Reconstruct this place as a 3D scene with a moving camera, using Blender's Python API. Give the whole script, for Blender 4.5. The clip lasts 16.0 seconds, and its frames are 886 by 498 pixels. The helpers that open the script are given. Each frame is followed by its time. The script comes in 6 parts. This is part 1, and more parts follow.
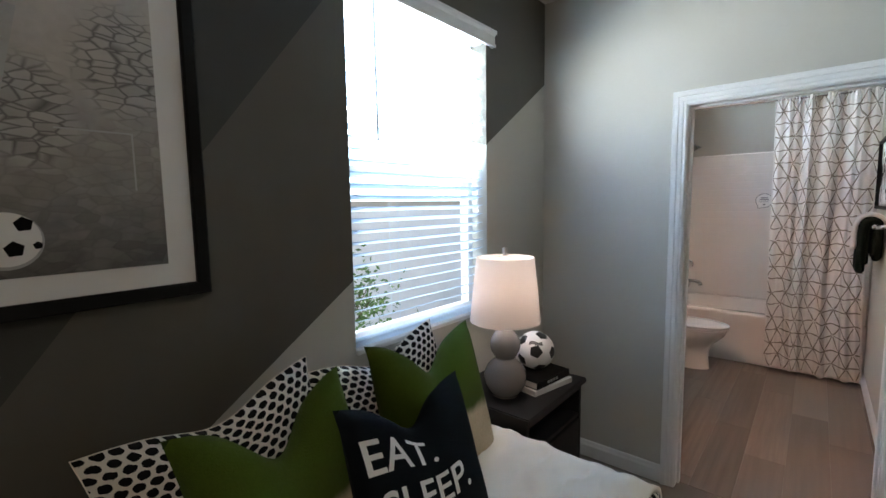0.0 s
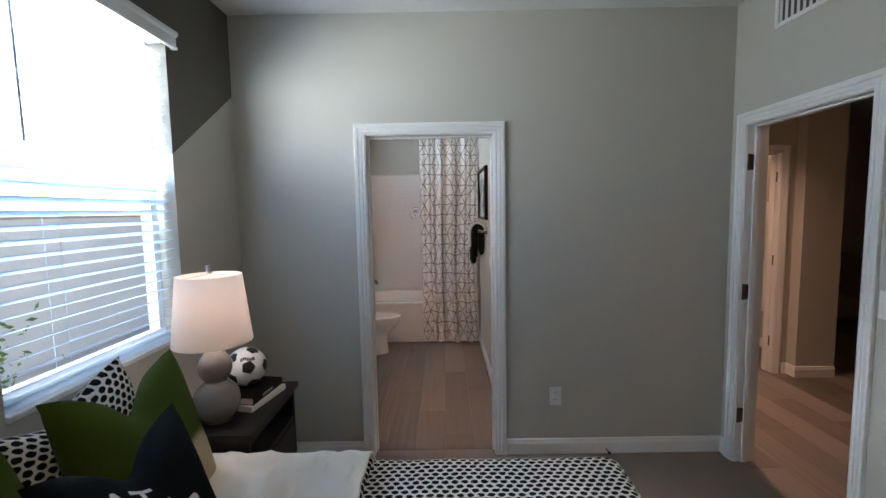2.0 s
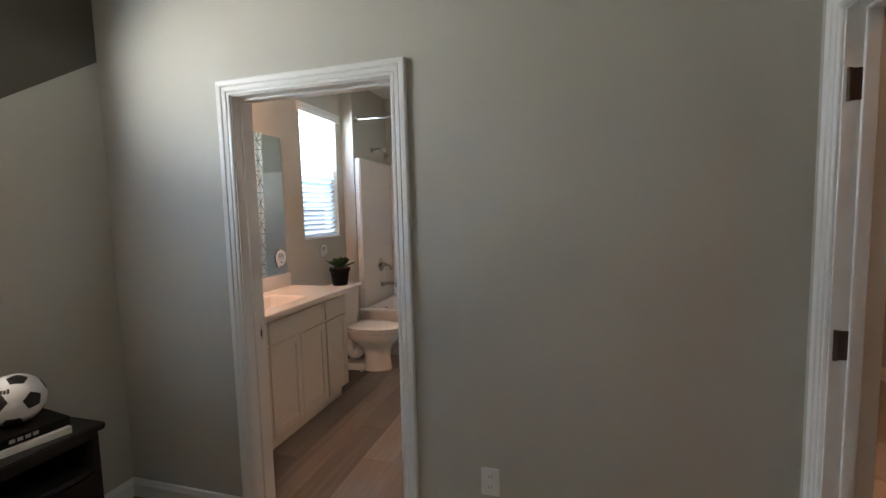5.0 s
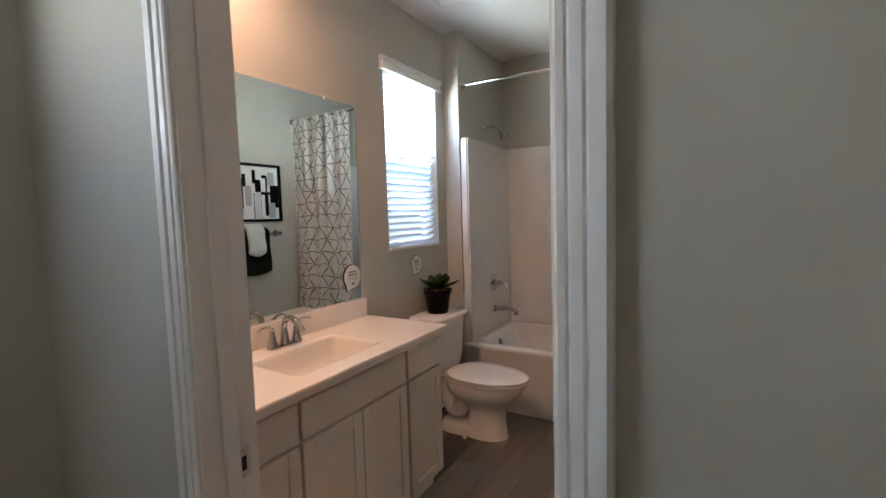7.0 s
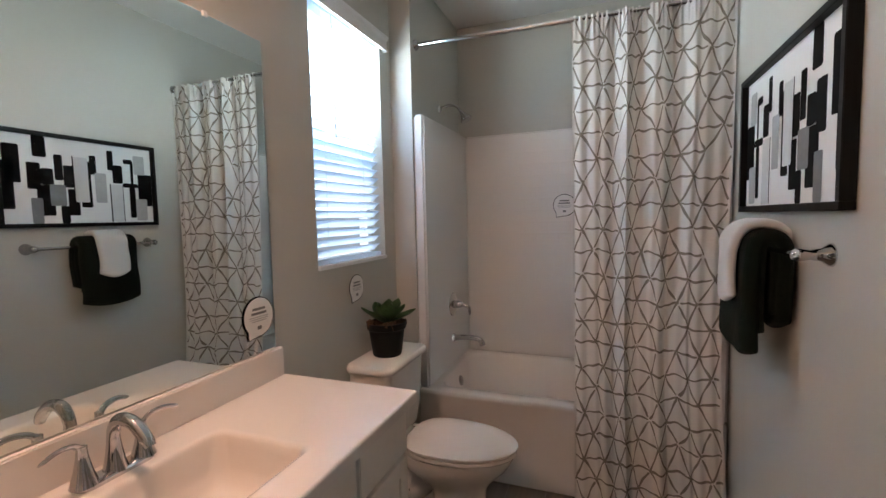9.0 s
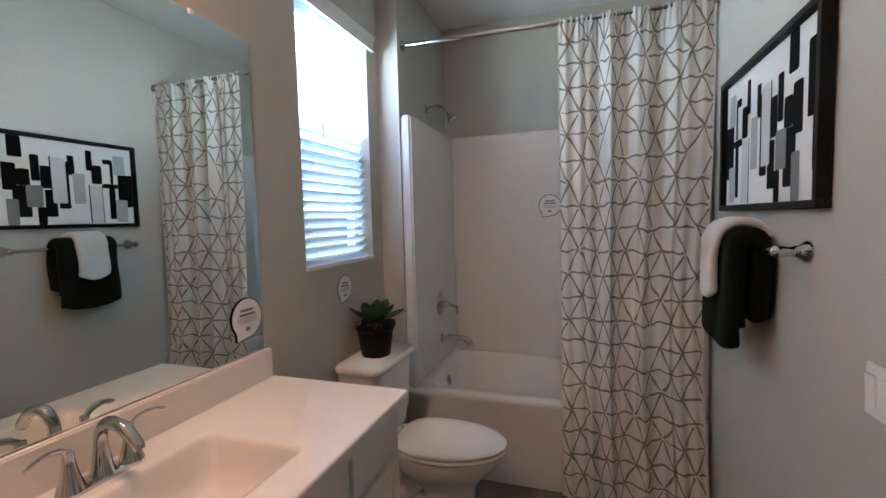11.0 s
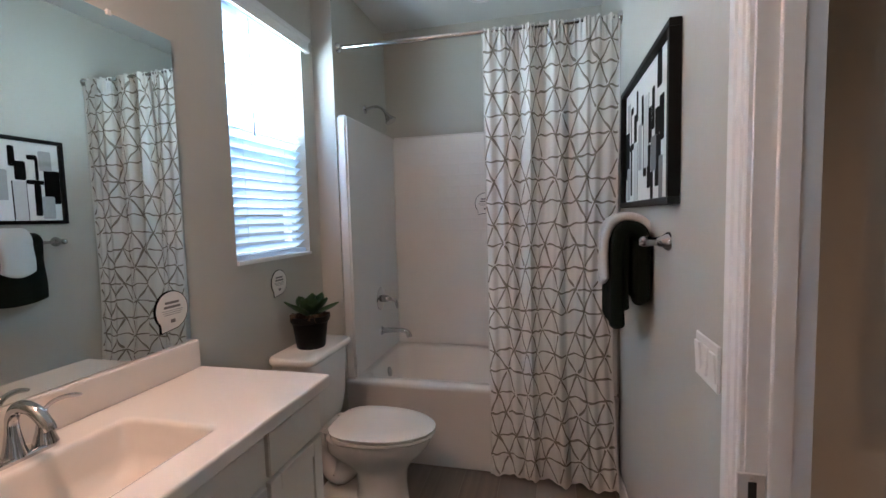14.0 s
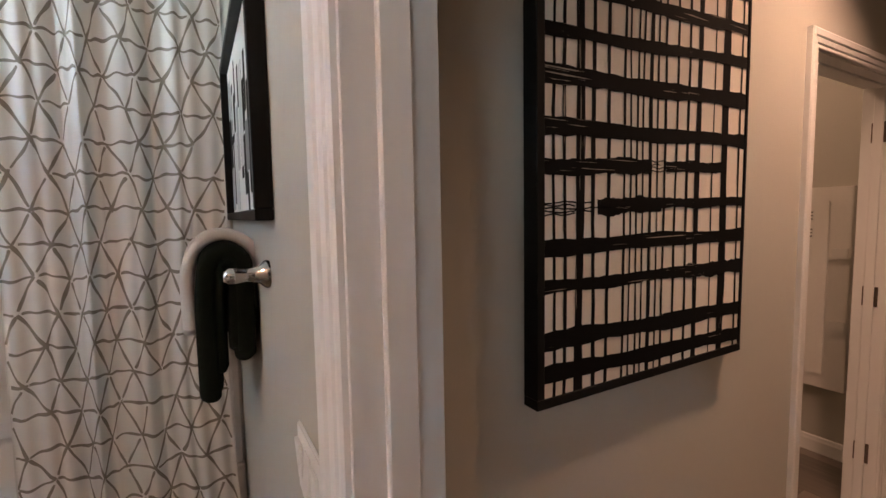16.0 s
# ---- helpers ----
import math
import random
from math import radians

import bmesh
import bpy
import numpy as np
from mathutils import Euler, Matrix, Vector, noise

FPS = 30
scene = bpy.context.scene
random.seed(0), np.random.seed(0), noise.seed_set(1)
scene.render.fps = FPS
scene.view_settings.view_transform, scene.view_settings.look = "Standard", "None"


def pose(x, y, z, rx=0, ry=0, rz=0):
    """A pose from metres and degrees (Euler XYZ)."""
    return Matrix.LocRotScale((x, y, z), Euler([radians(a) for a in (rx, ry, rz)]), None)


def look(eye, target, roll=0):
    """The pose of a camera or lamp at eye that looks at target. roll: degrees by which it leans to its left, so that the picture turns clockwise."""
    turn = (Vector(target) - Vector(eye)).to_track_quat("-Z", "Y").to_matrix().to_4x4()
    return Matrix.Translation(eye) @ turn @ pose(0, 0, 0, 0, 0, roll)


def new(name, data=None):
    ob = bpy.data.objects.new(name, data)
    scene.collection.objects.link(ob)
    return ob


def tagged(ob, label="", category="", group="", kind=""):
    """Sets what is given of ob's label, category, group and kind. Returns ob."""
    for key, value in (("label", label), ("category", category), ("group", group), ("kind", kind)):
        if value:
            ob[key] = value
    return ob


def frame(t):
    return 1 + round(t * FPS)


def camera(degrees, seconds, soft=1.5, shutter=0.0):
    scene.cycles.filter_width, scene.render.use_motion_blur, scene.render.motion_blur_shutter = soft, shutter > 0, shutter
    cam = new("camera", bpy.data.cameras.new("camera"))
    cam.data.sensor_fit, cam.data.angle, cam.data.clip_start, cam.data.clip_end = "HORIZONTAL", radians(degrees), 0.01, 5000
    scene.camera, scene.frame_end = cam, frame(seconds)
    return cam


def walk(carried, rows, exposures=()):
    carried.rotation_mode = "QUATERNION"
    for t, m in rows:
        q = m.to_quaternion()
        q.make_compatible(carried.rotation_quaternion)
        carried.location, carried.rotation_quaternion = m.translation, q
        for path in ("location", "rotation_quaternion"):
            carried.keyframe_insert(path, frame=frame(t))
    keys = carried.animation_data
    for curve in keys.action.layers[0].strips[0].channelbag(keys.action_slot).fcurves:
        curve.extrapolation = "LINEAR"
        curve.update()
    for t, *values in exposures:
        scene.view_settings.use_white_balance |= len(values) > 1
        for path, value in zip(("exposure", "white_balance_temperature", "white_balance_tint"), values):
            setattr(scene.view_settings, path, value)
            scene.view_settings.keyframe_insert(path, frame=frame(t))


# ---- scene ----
cam = camera(90.7, 16.0)
PATH = [
    (0, (-0.007, 0.004, 1.552), (-1.3, 1.517, 1.352), -0.9),
    (0.5, (-0.065, -0.072, 1.565), (-0.886, 1.74, 1.361), -0.6),
    (1, (-0.088, -0.123, 1.566), (-0.473, 1.83, 1.366), -0.6),
    (1.5, (-0.083, -0.155, 1.569), (-0.211, 1.831, 1.377), -0.7),
    (2, (-0.055, -0.181, 1.575), (-0.062, 1.811, 1.397), -1.0),
    (2.5, (0.063, -0.172, 1.571), (0.055, 1.82, 1.394), -1.0),
    (3, (0.25, -0.155, 1.567), (0.22, 1.837, 1.39), -1.1),
    (3.5, (0.476, -0.031, 1.53), (0.383, 1.959, 1.357), -1.2),
    (4.2, (0.83, 0.24, 1.515), (0.586, 2.225, 1.34), -1.3),
    (4.8, (0.955, 0.68, 1.495), (0.471, 2.62, 1.32), -1.4),
    (5.3, (0.93, 1.04, 1.48), (0.262, 2.925, 1.315), -1.5),
    (6, (0.766, 1.445, 1.461), (-0.066, 3.259, 1.319), -1.7),
    (6.5, (0.6, 1.752, 1.466), (-0.322, 3.521, 1.328), -1.7),
    (7, (0.406, 2.012, 1.477), (-0.621, 3.721, 1.326), -1.7),
    (7.5, (0.223, 2.241, 1.494), (-0.808, 3.947, 1.333), -1.7),
    (8, (0.048, 2.473, 1.494), (-0.956, 4.196, 1.338), -1.5),
    (8.5, (-0.079, 2.592, 1.479), (-0.976, 4.374, 1.333), -1.3),
    (9, (-0.172, 2.674, 1.478), (-0.872, 4.542, 1.336), -1.3),
    (11.5, (-0.187, 2.644, 1.471), (-0.819, 4.536, 1.332), -1.5),
    (12, (-0.1, 2.561, 1.466), (-0.792, 4.432, 1.33), -1.5),
    (12.5, (-0.008, 2.45, 1.458), (-0.731, 4.31, 1.321), -1.6),
    (13, (0.043, 2.418, 1.471), (-0.689, 4.274, 1.328), -1.7),
    (13.5, (0.029, 2.477, 1.457), (-0.64, 4.357, 1.313), -1.6),
    (14, (-0.001, 2.586, 1.455), (-0.468, 4.525, 1.308), -1.5),
    (14.5, (0.005, 2.673, 1.47), (-0.108, 4.664, 1.323), -1.5),
    (15, (0.072, 2.829, 1.468), (0.284, 4.811, 1.315), -1.5),
    (15.5, (0.161, 2.958, 1.471), (0.724, 4.87, 1.307), -1.5),
    (16, (0.233, 3.072, 1.479), (1.208, 4.812, 1.323), -1.0),
]
EXPOSURES = [(0.0, 0.32, 6450, 11), (1.0, 0.2, 6450, 12), (2.0, 0.16, 6450, 13), (3.5, 0.15, 7000, 14), (6.0, 0.14, 7500, 15), (7.0, 0.02, 7300, 15), (8.0, 0.0, 7500, 16),
             (9.0, -0.08, 6900, 14), (11.5, -0.15, 6450, 11), (14.0, 0.0, 6200, 10), (15.0, 0.0, 6100, 9.5), (15.5, 0.0, 6450, 11), (16.0, 0.05, 7000, 13)]
walk(cam, [(t, look(eye, target, roll)) for t, eye, target, roll in PATH], EXPOSURES)

# ---- world and large lights ----
WORLD = bpy.data.worlds.new("sky_world")
scene.world = WORLD
WORLD.use_nodes = True
_wn = WORLD.node_tree
_sky = _wn.nodes.new("ShaderNodeTexSky")
_sky.sky_type = "NISHITA"
_sky.sun_disc = False
_sky.sun_elevation = radians(43)
_sky.sun_rotation = radians(238)
_wn.links.new(_sky.outputs[0], _wn.nodes["Background"].inputs[0])
_wn.nodes["Background"].inputs[1].default_value = 0.15


def lamp(name, kind, energy, m, color=(1, 1, 1), **more):
    data = bpy.data.lights.new(name, kind)
    data.energy, data.color = energy, color
    if kind == "AREA":
        data.shape = more.get("shape", "RECTANGLE")
        data.size, data.size_y = more["size"]
        data.spread = radians(more.get("spread", 180))
    if kind == "SUN":
        data.angle = radians(0.5)
    if kind in ("POINT", "SPOT"):
        data.shadow_soft_size = more.get("soft", 0.05)
    if kind == "SPOT":
        data.spot_size, data.spot_blend = radians(more.get("cone", 120)), 0.6
    ob = new(name, data)
    ob.matrix_basis = m
    return ob


lamp("sun", "SUN", 4.5, look((-9, -4.3, 13.7), (-8, -3.715, 12.6)), (1.0, 0.94, 0.86))
# skylight falling on the upper slats of the two blinds, between glass and blind
for _k in range(5):
    lamp("window_daylight", "AREA", 76, look((-1.425, 1.458, 1.84 + 0.12 * _k), (-0.425, 1.458, 0.44 + 0.12 * _k)), (0.83, 0.92, 0.95), size=(0.84, 0.06), spread=72)
for _k in range(4):
    lamp("window_daylight", "AREA", 19, look((-1.430, 4.54, 1.98 + 0.12 * _k), (-0.430, 4.54, 1.08 + 0.12 * _k)), (0.72, 0.90, 0.98), size=(0.57, 0.06), spread=120)
# area lamps added in the openings for daylight, turned northward into the rooms
for _y in (1.12, 1.345, 1.57, 1.795):
    lamp("window_daylight", "AREA", 7.2, look((-1.427, _y, 2.06), (-0.4, _y + 0.42, 1.90)), (0.83, 0.92, 0.95), size=(0.19, 0.56))
for _y in (4.40, 4.68):
    lamp("window_daylight", "AREA", 12, look((-1.430, _y, 2.14), (-0.4, _y + 0.25, 1.98)), (0.72, 0.90, 0.98), size=(0.25, 0.46))
# warm lamps: over the vanity, on the bedroom ceiling, two in the hall, one in the closet
lamp("recessed_lamp_light", "AREA", 17, look((-1.10, 3.02, 2.825), (-1.10, 3.02, 0)), (1.0, 0.62, 0.46), shape="DISK", size=(0.13, 0.13), spread=160)
lamp("flush_mount_light", "AREA", 2.5, look((0.35, -0.55, 2.63), (0.35, -0.55, 0)), (1.0, 0.76, 0.55), shape="DISK", size=(0.30, 0.30))
lamp("recessed_lamp_light", "AREA", 14, look((2.0, 3.36, 2.72), (2.0, 3.36, 0)), (1.0, 0.60, 0.42), shape="DISK", size=(0.13, 0.13), spread=112)
lamp("recessed_lamp_light", "AREA", 3.0, look((2.55, 1.85, 2.72), (2.55, 1.85, 0)), (1.0, 0.54, 0.30), shape="DISK", size=(0.13, 0.13))
lamp("recessed_lamp_light", "AREA", 7.5, look((2.7, 4.6, 2.72), (2.7, 4.6, 0)), (1.0, 0.62, 0.42), shape="DISK", size=(0.13, 0.13))
lamp("table_lamp_light", "POINT", 1.35, pose(-1.055, 1.655, 1.21), (1.0, 0.86, 0.82), soft=0.035)


# ---- materials ----
def nodes_of(name):
    m = bpy.data.materials.new(name)
    m.use_nodes = True
    nt = m.node_tree
    return m, nt, nt.nodes["Principled BSDF"]


def add(nt, kind, **values):
    n = nt.nodes.new(kind)
    for k, v in values.items():
        key = k[3:]
        n.inputs[int(key) if key.isdigit() else key].default_value = v
    return n


def calc(nt, op, a, b=0.0, c=None):
    n = nt.nodes.new("ShaderNodeMath")
    n.operation = op
    for i, v in enumerate((a, b) if c is None else (a, b, c)):
        if isinstance(v, (int, float)):
            n.inputs[i].default_value = v
        else:
            nt.links.new(v, n.inputs[i])
    return n.outputs[0]


def mixed(nt, f, a, b):
    n = nt.nodes.new("ShaderNodeMix")
    n.data_type = "RGBA"
    for i, v in ((0, f), (6, a), (7, b)):
        if isinstance(v, tuple):
            n.inputs[i].default_value = (*v[:3], 1)
        elif isinstance(v, (int, float)):
            n.inputs[i].default_value = v
        else:
            nt.links.new(v, n.inputs[i])
    return n.outputs[2]


def noise_of(nt, scale, detail=3.0, vec=None):
    n = add(nt, "ShaderNodeTexNoise", in_Scale=scale, in_Detail=detail)
    if vec is None:
        vec = add(nt, "ShaderNodeTexCoord").outputs["Object"]
    nt.links.new(vec, n.inputs["Vector"])
    return n.outputs[0]


def finish(nt, bsdf, color, rough=0.6, var=0.08, fine=60.0, big=2.2, bump=0.1, bscale=260.0, rvar=0.1, dist=0.002):
    """Colour with grain and slow stains, roughness that varies and a fine relief."""
    a, b = noise_of(nt, fine), noise_of(nt, big, 4.0)
    k = calc(nt, "ADD", calc(nt, "MULTIPLY", a, var), calc(nt, "MULTIPLY", b, var))
    k = calc(nt, "ADD", k, 1.0 - var)
    mul = nt.nodes.new("ShaderNodeVectorMath")
    mul.operation = "SCALE"
    if isinstance(color, tuple):
        mul.inputs[0].default_value = color[:3]
    else:
        nt.links.new(color, mul.inputs[0])
    nt.links.new(k, mul.inputs["Scale"])
    nt.links.new(mul.outputs[0], bsdf.inputs["Base Color"])
    nt.links.new(calc(nt, "ADD", calc(nt, "MULTIPLY", b, 2 * rvar), rough - rvar), bsdf.inputs["Roughness"])
    if bump:
        bn = add(nt, "ShaderNodeBump", in_Strength=bump, in_Distance=dist)
        nt.links.new(noise_of(nt, bscale, 4.0), bn.inputs["Height"])
        nt.links.new(bn.outputs[0], bsdf.inputs["Normal"])


def surface(name, color, rough=0.6, metal=0.0, coat=0.0, sheen=0.0, spec=0.5, **more):
    m, nt, bsdf = nodes_of(name)
    finish(nt, bsdf, color, rough, **more)
    bsdf.inputs["Metallic"].default_value = metal
    bsdf.inputs["Coat Weight"].default_value = coat
    bsdf.inputs["Sheen Weight"].default_value = sheen
    bsdf.inputs["Specular IOR Level"].default_value = spec
    return m


WALL_COLOR = (0.50, 0.485, 0.435)
M_WALL = surface("wall_paint", WALL_COLOR, 0.55, var=0.03, big=1.2, bump=0.25, bscale=140, dist=0.0015)
M_CEIL = surface("ceiling_paint", (0.74, 0.74, 0.72), 0.8, var=0.03, bump=0.3, bscale=120)
M_TRIM = surface("trim_paint", (0.80, 0.80, 0.79), 0.35, var=0.02, bump=0.04, bscale=90)
M_CARPET = surface("carpet", (0.25, 0.225, 0.195), 0.95, var=0.35, fine=420, big=5, bump=0.9, bscale=600, dist=0.006)
M_WHITE = surface("white_porcelain", (0.80, 0.77, 0.73), 0.12, var=0.02, bump=0.0, rvar=0.03)
M_ACRYLIC = surface("white_acrylic", (0.80, 0.77, 0.74), 0.2, var=0.02, bump=0.03, bscale=20, rvar=0.05)
M_MARBLE = surface("cultured_marble", (0.82, 0.77, 0.72), 0.16, var=0.03, big=4, bump=0.0, rvar=0.04)
M_CABINET = surface("cabinet_paint", (0.74, 0.70, 0.64), 0.4, var=0.04, bump=0.08, bscale=60)
M_CHROME = surface("chrome", (0.54, 0.54, 0.55), 0.035, metal=1.0, var=0.02, bump=0.0, rvar=0.03)
M_STRIKE = surface("strike_metal", (0.66, 0.65, 0.64), 0.4, metal=0.35, var=0.05, bump=0.0)
M_NICKEL = surface("satin_nickel", (0.6, 0.58, 0.55), 0.3, metal=1.0, var=0.05, bump=0.0)
M_BRONZE = surface("dark_hinge_metal", (0.16, 0.12, 0.10), 0.4, metal=0.9, var=0.1, bump=0.0)
M_BLACK = surface("black_lacquer", (0.005, 0.005, 0.005), 0.5, spec=0.18, var=0.1, bump=0.02)
M_DARKWOOD = surface("dark_painted_wood", (0.016, 0.015, 0.016), 0.45, spec=0.3, var=0.25, fine=90, bump=0.12, bscale=70)
M_CERAMIC = surface("grey_glazed_ceramic", (0.22, 0.20, 0.19), 0.1, coat=0.6, var=0.12, big=14, fine=90, bump=0.05, bscale=25, rvar=0.04)
M_PAPER = surface("white_paper", (0.8, 0.79, 0.77), 0.7, var=0.03, bump=0.02)
M_PLASTIC = surface("white_plastic", (0.8, 0.79, 0.77), 0.3, var=0.02, bump=0.0)
M_SLOT = surface("dark_slot", (0.03, 0.03, 0.03), 0.6, var=0.05, bump=0.0)
M_LINEN = surface("cream_cotton", (0.82, 0.75, 0.65), 0.9, sheen=0.1, var=0.06, fine=300, bump=0.35, bscale=500, dist=0.002)
M_SHEET = surface("white_cotton", (0.82, 0.82, 0.80), 0.9, sheen=0.2, var=0.04, fine=300, bump=0.3, bscale=420)
M_NAVY = surface("navy_canvas", (0.004, 0.007, 0.010), 0.95, spec=0.15, var=0.2, fine=500, bump=0.5, bscale=700)
M_LETTER = surface("white_stitching", (0.82, 0.82, 0.80), 0.8, var=0.05, fine=400, bump=0.4, bscale=800)
M_TOWEL_W = surface("white_terry", (0.80, 0.79, 0.76), 1.0, sheen=0.4, var=0.1, fine=500, bump=1.0, bscale=420, dist=0.005)
M_TOWEL_G = surface("dark_green_terry", (0.007, 0.012, 0.009), 1.0, spec=0.1, sheen=0.03, var=0.2, fine=500, bump=1.0, bscale=420, dist=0.005)
M_GREY_INK = surface("grey_ink", (0.2, 0.2, 0.2), 0.7, var=0.25, fine=40, bump=0.0)
M_MID_INK = surface("pale_grey_ink", (0.42, 0.42, 0.42), 0.7, var=0.25, fine=40, bump=0.0)
M_INK = surface("black_ink", (0.005, 0.005, 0.005), 0.8, spec=0.1, var=0.3, fine=60, bump=0.0)
M_LEAF = surface("succulent_leaf", (0.06, 0.13, 0.045), 0.45, var=0.35, fine=30, big=9, bump=0.1, bscale=40)
M_SOIL = surface("bark_mulch", (0.09, 0.055, 0.032), 0.95, var=0.5, fine=90, bump=1.0, bscale=90, dist=0.01)
M_POT = surface("black_pot", (0.006, 0.006, 0.006), 0.5, spec=0.2, var=0.2, bump=0.2, bscale=90)
M_VINYL = surface("white_vinyl", (0.78, 0.79, 0.80), 0.4, var=0.03, bump=0.0)
M_PANELBOX = surface("panel_enamel", (0.82, 0.80, 0.77), 0.45, var=0.05, bump=0.1, bscale=160)
M_BALLWHITE = surface("ball_white_leather", (0.82, 0.82, 0.82), 0.35, var=0.03, bump=0.25, bscale=380)
M_BALLBLACK = surface("ball_black_leather", (0.012, 0.012, 0.013), 0.35, var=0.1, bump=0.25, bscale=380)
M_SOFA = surface("sofa_fabric", (0.32, 0.27, 0.22), 0.95, var=0.15, fine=200, bump=0.4)
M_DRAPE = surface("dark_drape", (0.02, 0.02, 0.022), 0.9, var=0.2, bump=0.2)
M_FENCE = surface("pale_stucco", (0.86, 0.85, 0.84), 0.9, var=0.12, fine=25, bump=0.5, bscale=60)
M_GROUND = surface("gravel_ground", (0.68, 0.66, 0.63), 0.95, var=0.4, fine=20, bump=0.8, bscale=40, dist=0.02)
M_STUCCO = surface("stucco", (0.52, 0.46, 0.38), 0.9, var=0.1, bump=0.5, bscale=60)
M_SHRUB = surface("shrub_leaf", (0.10, 0.19, 0.05), 0.6, var=0.5, fine=20, bump=0.1)


def wall_stripe_paint():
    """Bedroom feature wall: greige below a rising diagonal, charcoal above it, near-black in the upper corner."""
    m, nt, bsdf = nodes_of("diagonal_wall_paint")
    sep = add(nt, "ShaderNodeSeparateXYZ")
    nt.links.new(add(nt, "ShaderNodeTexCoord").outputs["Object"], sep.inputs[0])
    y, z = sep.outputs[1], sep.outputs[2]
    low = calc(nt, "GREATER_THAN", calc(nt, "SUBTRACT", z, calc(nt, "MULTIPLY_ADD", y, 0.665, 0.596)), 0.0)
    high = calc(nt, "GREATER_THAN", calc(nt, "SUBTRACT", z, calc(nt, "MULTIPLY_ADD", y, 1.29, 1.045)), 0.0)
    c = mixed(nt, low, WALL_COLOR, (0.090, 0.082, 0.066))
    c = mixed(nt, high, c, (0.037, 0.036, 0.031))
    finish(nt, bsdf, c, 0.55, var=0.03, big=1.2, bump=0.25, bscale=140, dist=0.0015)
    return m


def plank_tile():
    m, nt, bsdf = nodes_of("wood_look_tile")
    info = add(nt, "ShaderNodeObjectInfo")
    tc = add(nt, "ShaderNodeTexCoord")
    mp = add(nt, "ShaderNodeMapping")
    mp.inputs["Scale"].default_value = (34, 1.3, 1)
    off = nt.nodes.new("ShaderNodeCombineXYZ")
    nt.links.new(calc(nt, "MULTIPLY", info.outputs["Random"], 37.0), off.inputs[1])
    nt.links.new(tc.outputs["Object"], mp.inputs["Vector"])
    nt.links.new(off.outputs[0], mp.inputs["Location"])
    grain = noise_of(nt, 1.0, 6.0, mp.outputs[0])
    c = mixed(nt, grain, (0.062, 0.050, 0.042), (0.235, 0.192, 0.158))
    c2 = mixed(nt, calc(nt, "MULTIPLY", info.outputs["Random"], 0.75), c, (0.225, 0.190, 0.165))
    sc = nt.nodes.new("ShaderNodeVectorMath")
    sc.operation = "SCALE"
    nt.links.new(c2, sc.inputs[0])
    turn = calc(nt, "FRACT", calc(nt, "MULTIPLY", info.outputs["Random"], 7.31))
    nt.links.new(calc(nt, "MULTIPLY_ADD", turn, 0.55, 0.72), sc.inputs["Scale"])
    finish(nt, bsdf, sc.outputs[0], 0.38, var=0.16, fine=40, big=3, bump=0.12, bscale=90)
    return m


def dotted_cotton():
    """Cream weave with staggered black oval dots and thin dark threads between them."""
    m, nt, bsdf = nodes_of("dotted_cotton")
    uv = add(nt, "ShaderNodeTexCoord").outputs["UV"]
    wob = add(nt, "ShaderNodeTexNoise", in_Scale=70.0, in_Detail=2.0)
    nt.links.new(uv, wob.inputs["Vector"])
    sep = add(nt, "ShaderNodeSeparateXYZ")
    nt.links.new(uv, sep.inputs[0])
    w = calc(nt, "MULTIPLY", calc(nt, "SUBTRACT", wob.outputs[0], 0.5), 0.35)
    u = calc(nt, "ADD", calc(nt, "DIVIDE", sep.outputs[0], 0.0345), w)
    v = calc(nt, "ADD", calc(nt, "DIVIDE", sep.outputs[1], 0.0232), w)
    row = calc(nt, "FLOOR", v)
    odd = calc(nt, "MULTIPLY", calc(nt, "FLOORED_MODULO", row, 2.0), 0.5)
    fu = calc(nt, "SUBTRACT", calc(nt, "FRACT", calc(nt, "ADD", u, odd)), 0.5)
    fv = calc(nt, "SUBTRACT", calc(nt, "FRACT", v), 0.5)
    du, dv = calc(nt, "DIVIDE", fu, 0.37), calc(nt, "DIVIDE", fv, 0.43)
    r = calc(nt, "ADD", calc(nt, "MULTIPLY", du, du), calc(nt, "MULTIPLY", dv, dv))
    dot = calc(nt, "LESS_THAN", r, 1.0)
    thread = calc(nt, "MULTIPLY", calc(nt, "LESS_THAN", calc(nt, "ABSOLUTE", fu), 0.035), 0.35)
    f = calc(nt, "MAXIMUM", dot, thread)
    c = mixed(nt, f, (0.78, 0.75, 0.68), (0.006, 0.006, 0.007))
    finish(nt, bsdf, c, 0.9, var=0.08, fine=350, bump=0.4, bscale=520)
    bsdf.inputs["Sheen Weight"].default_value = 0.0
    bsdf.inputs["Specular IOR Level"].default_value = 0.2
    return m


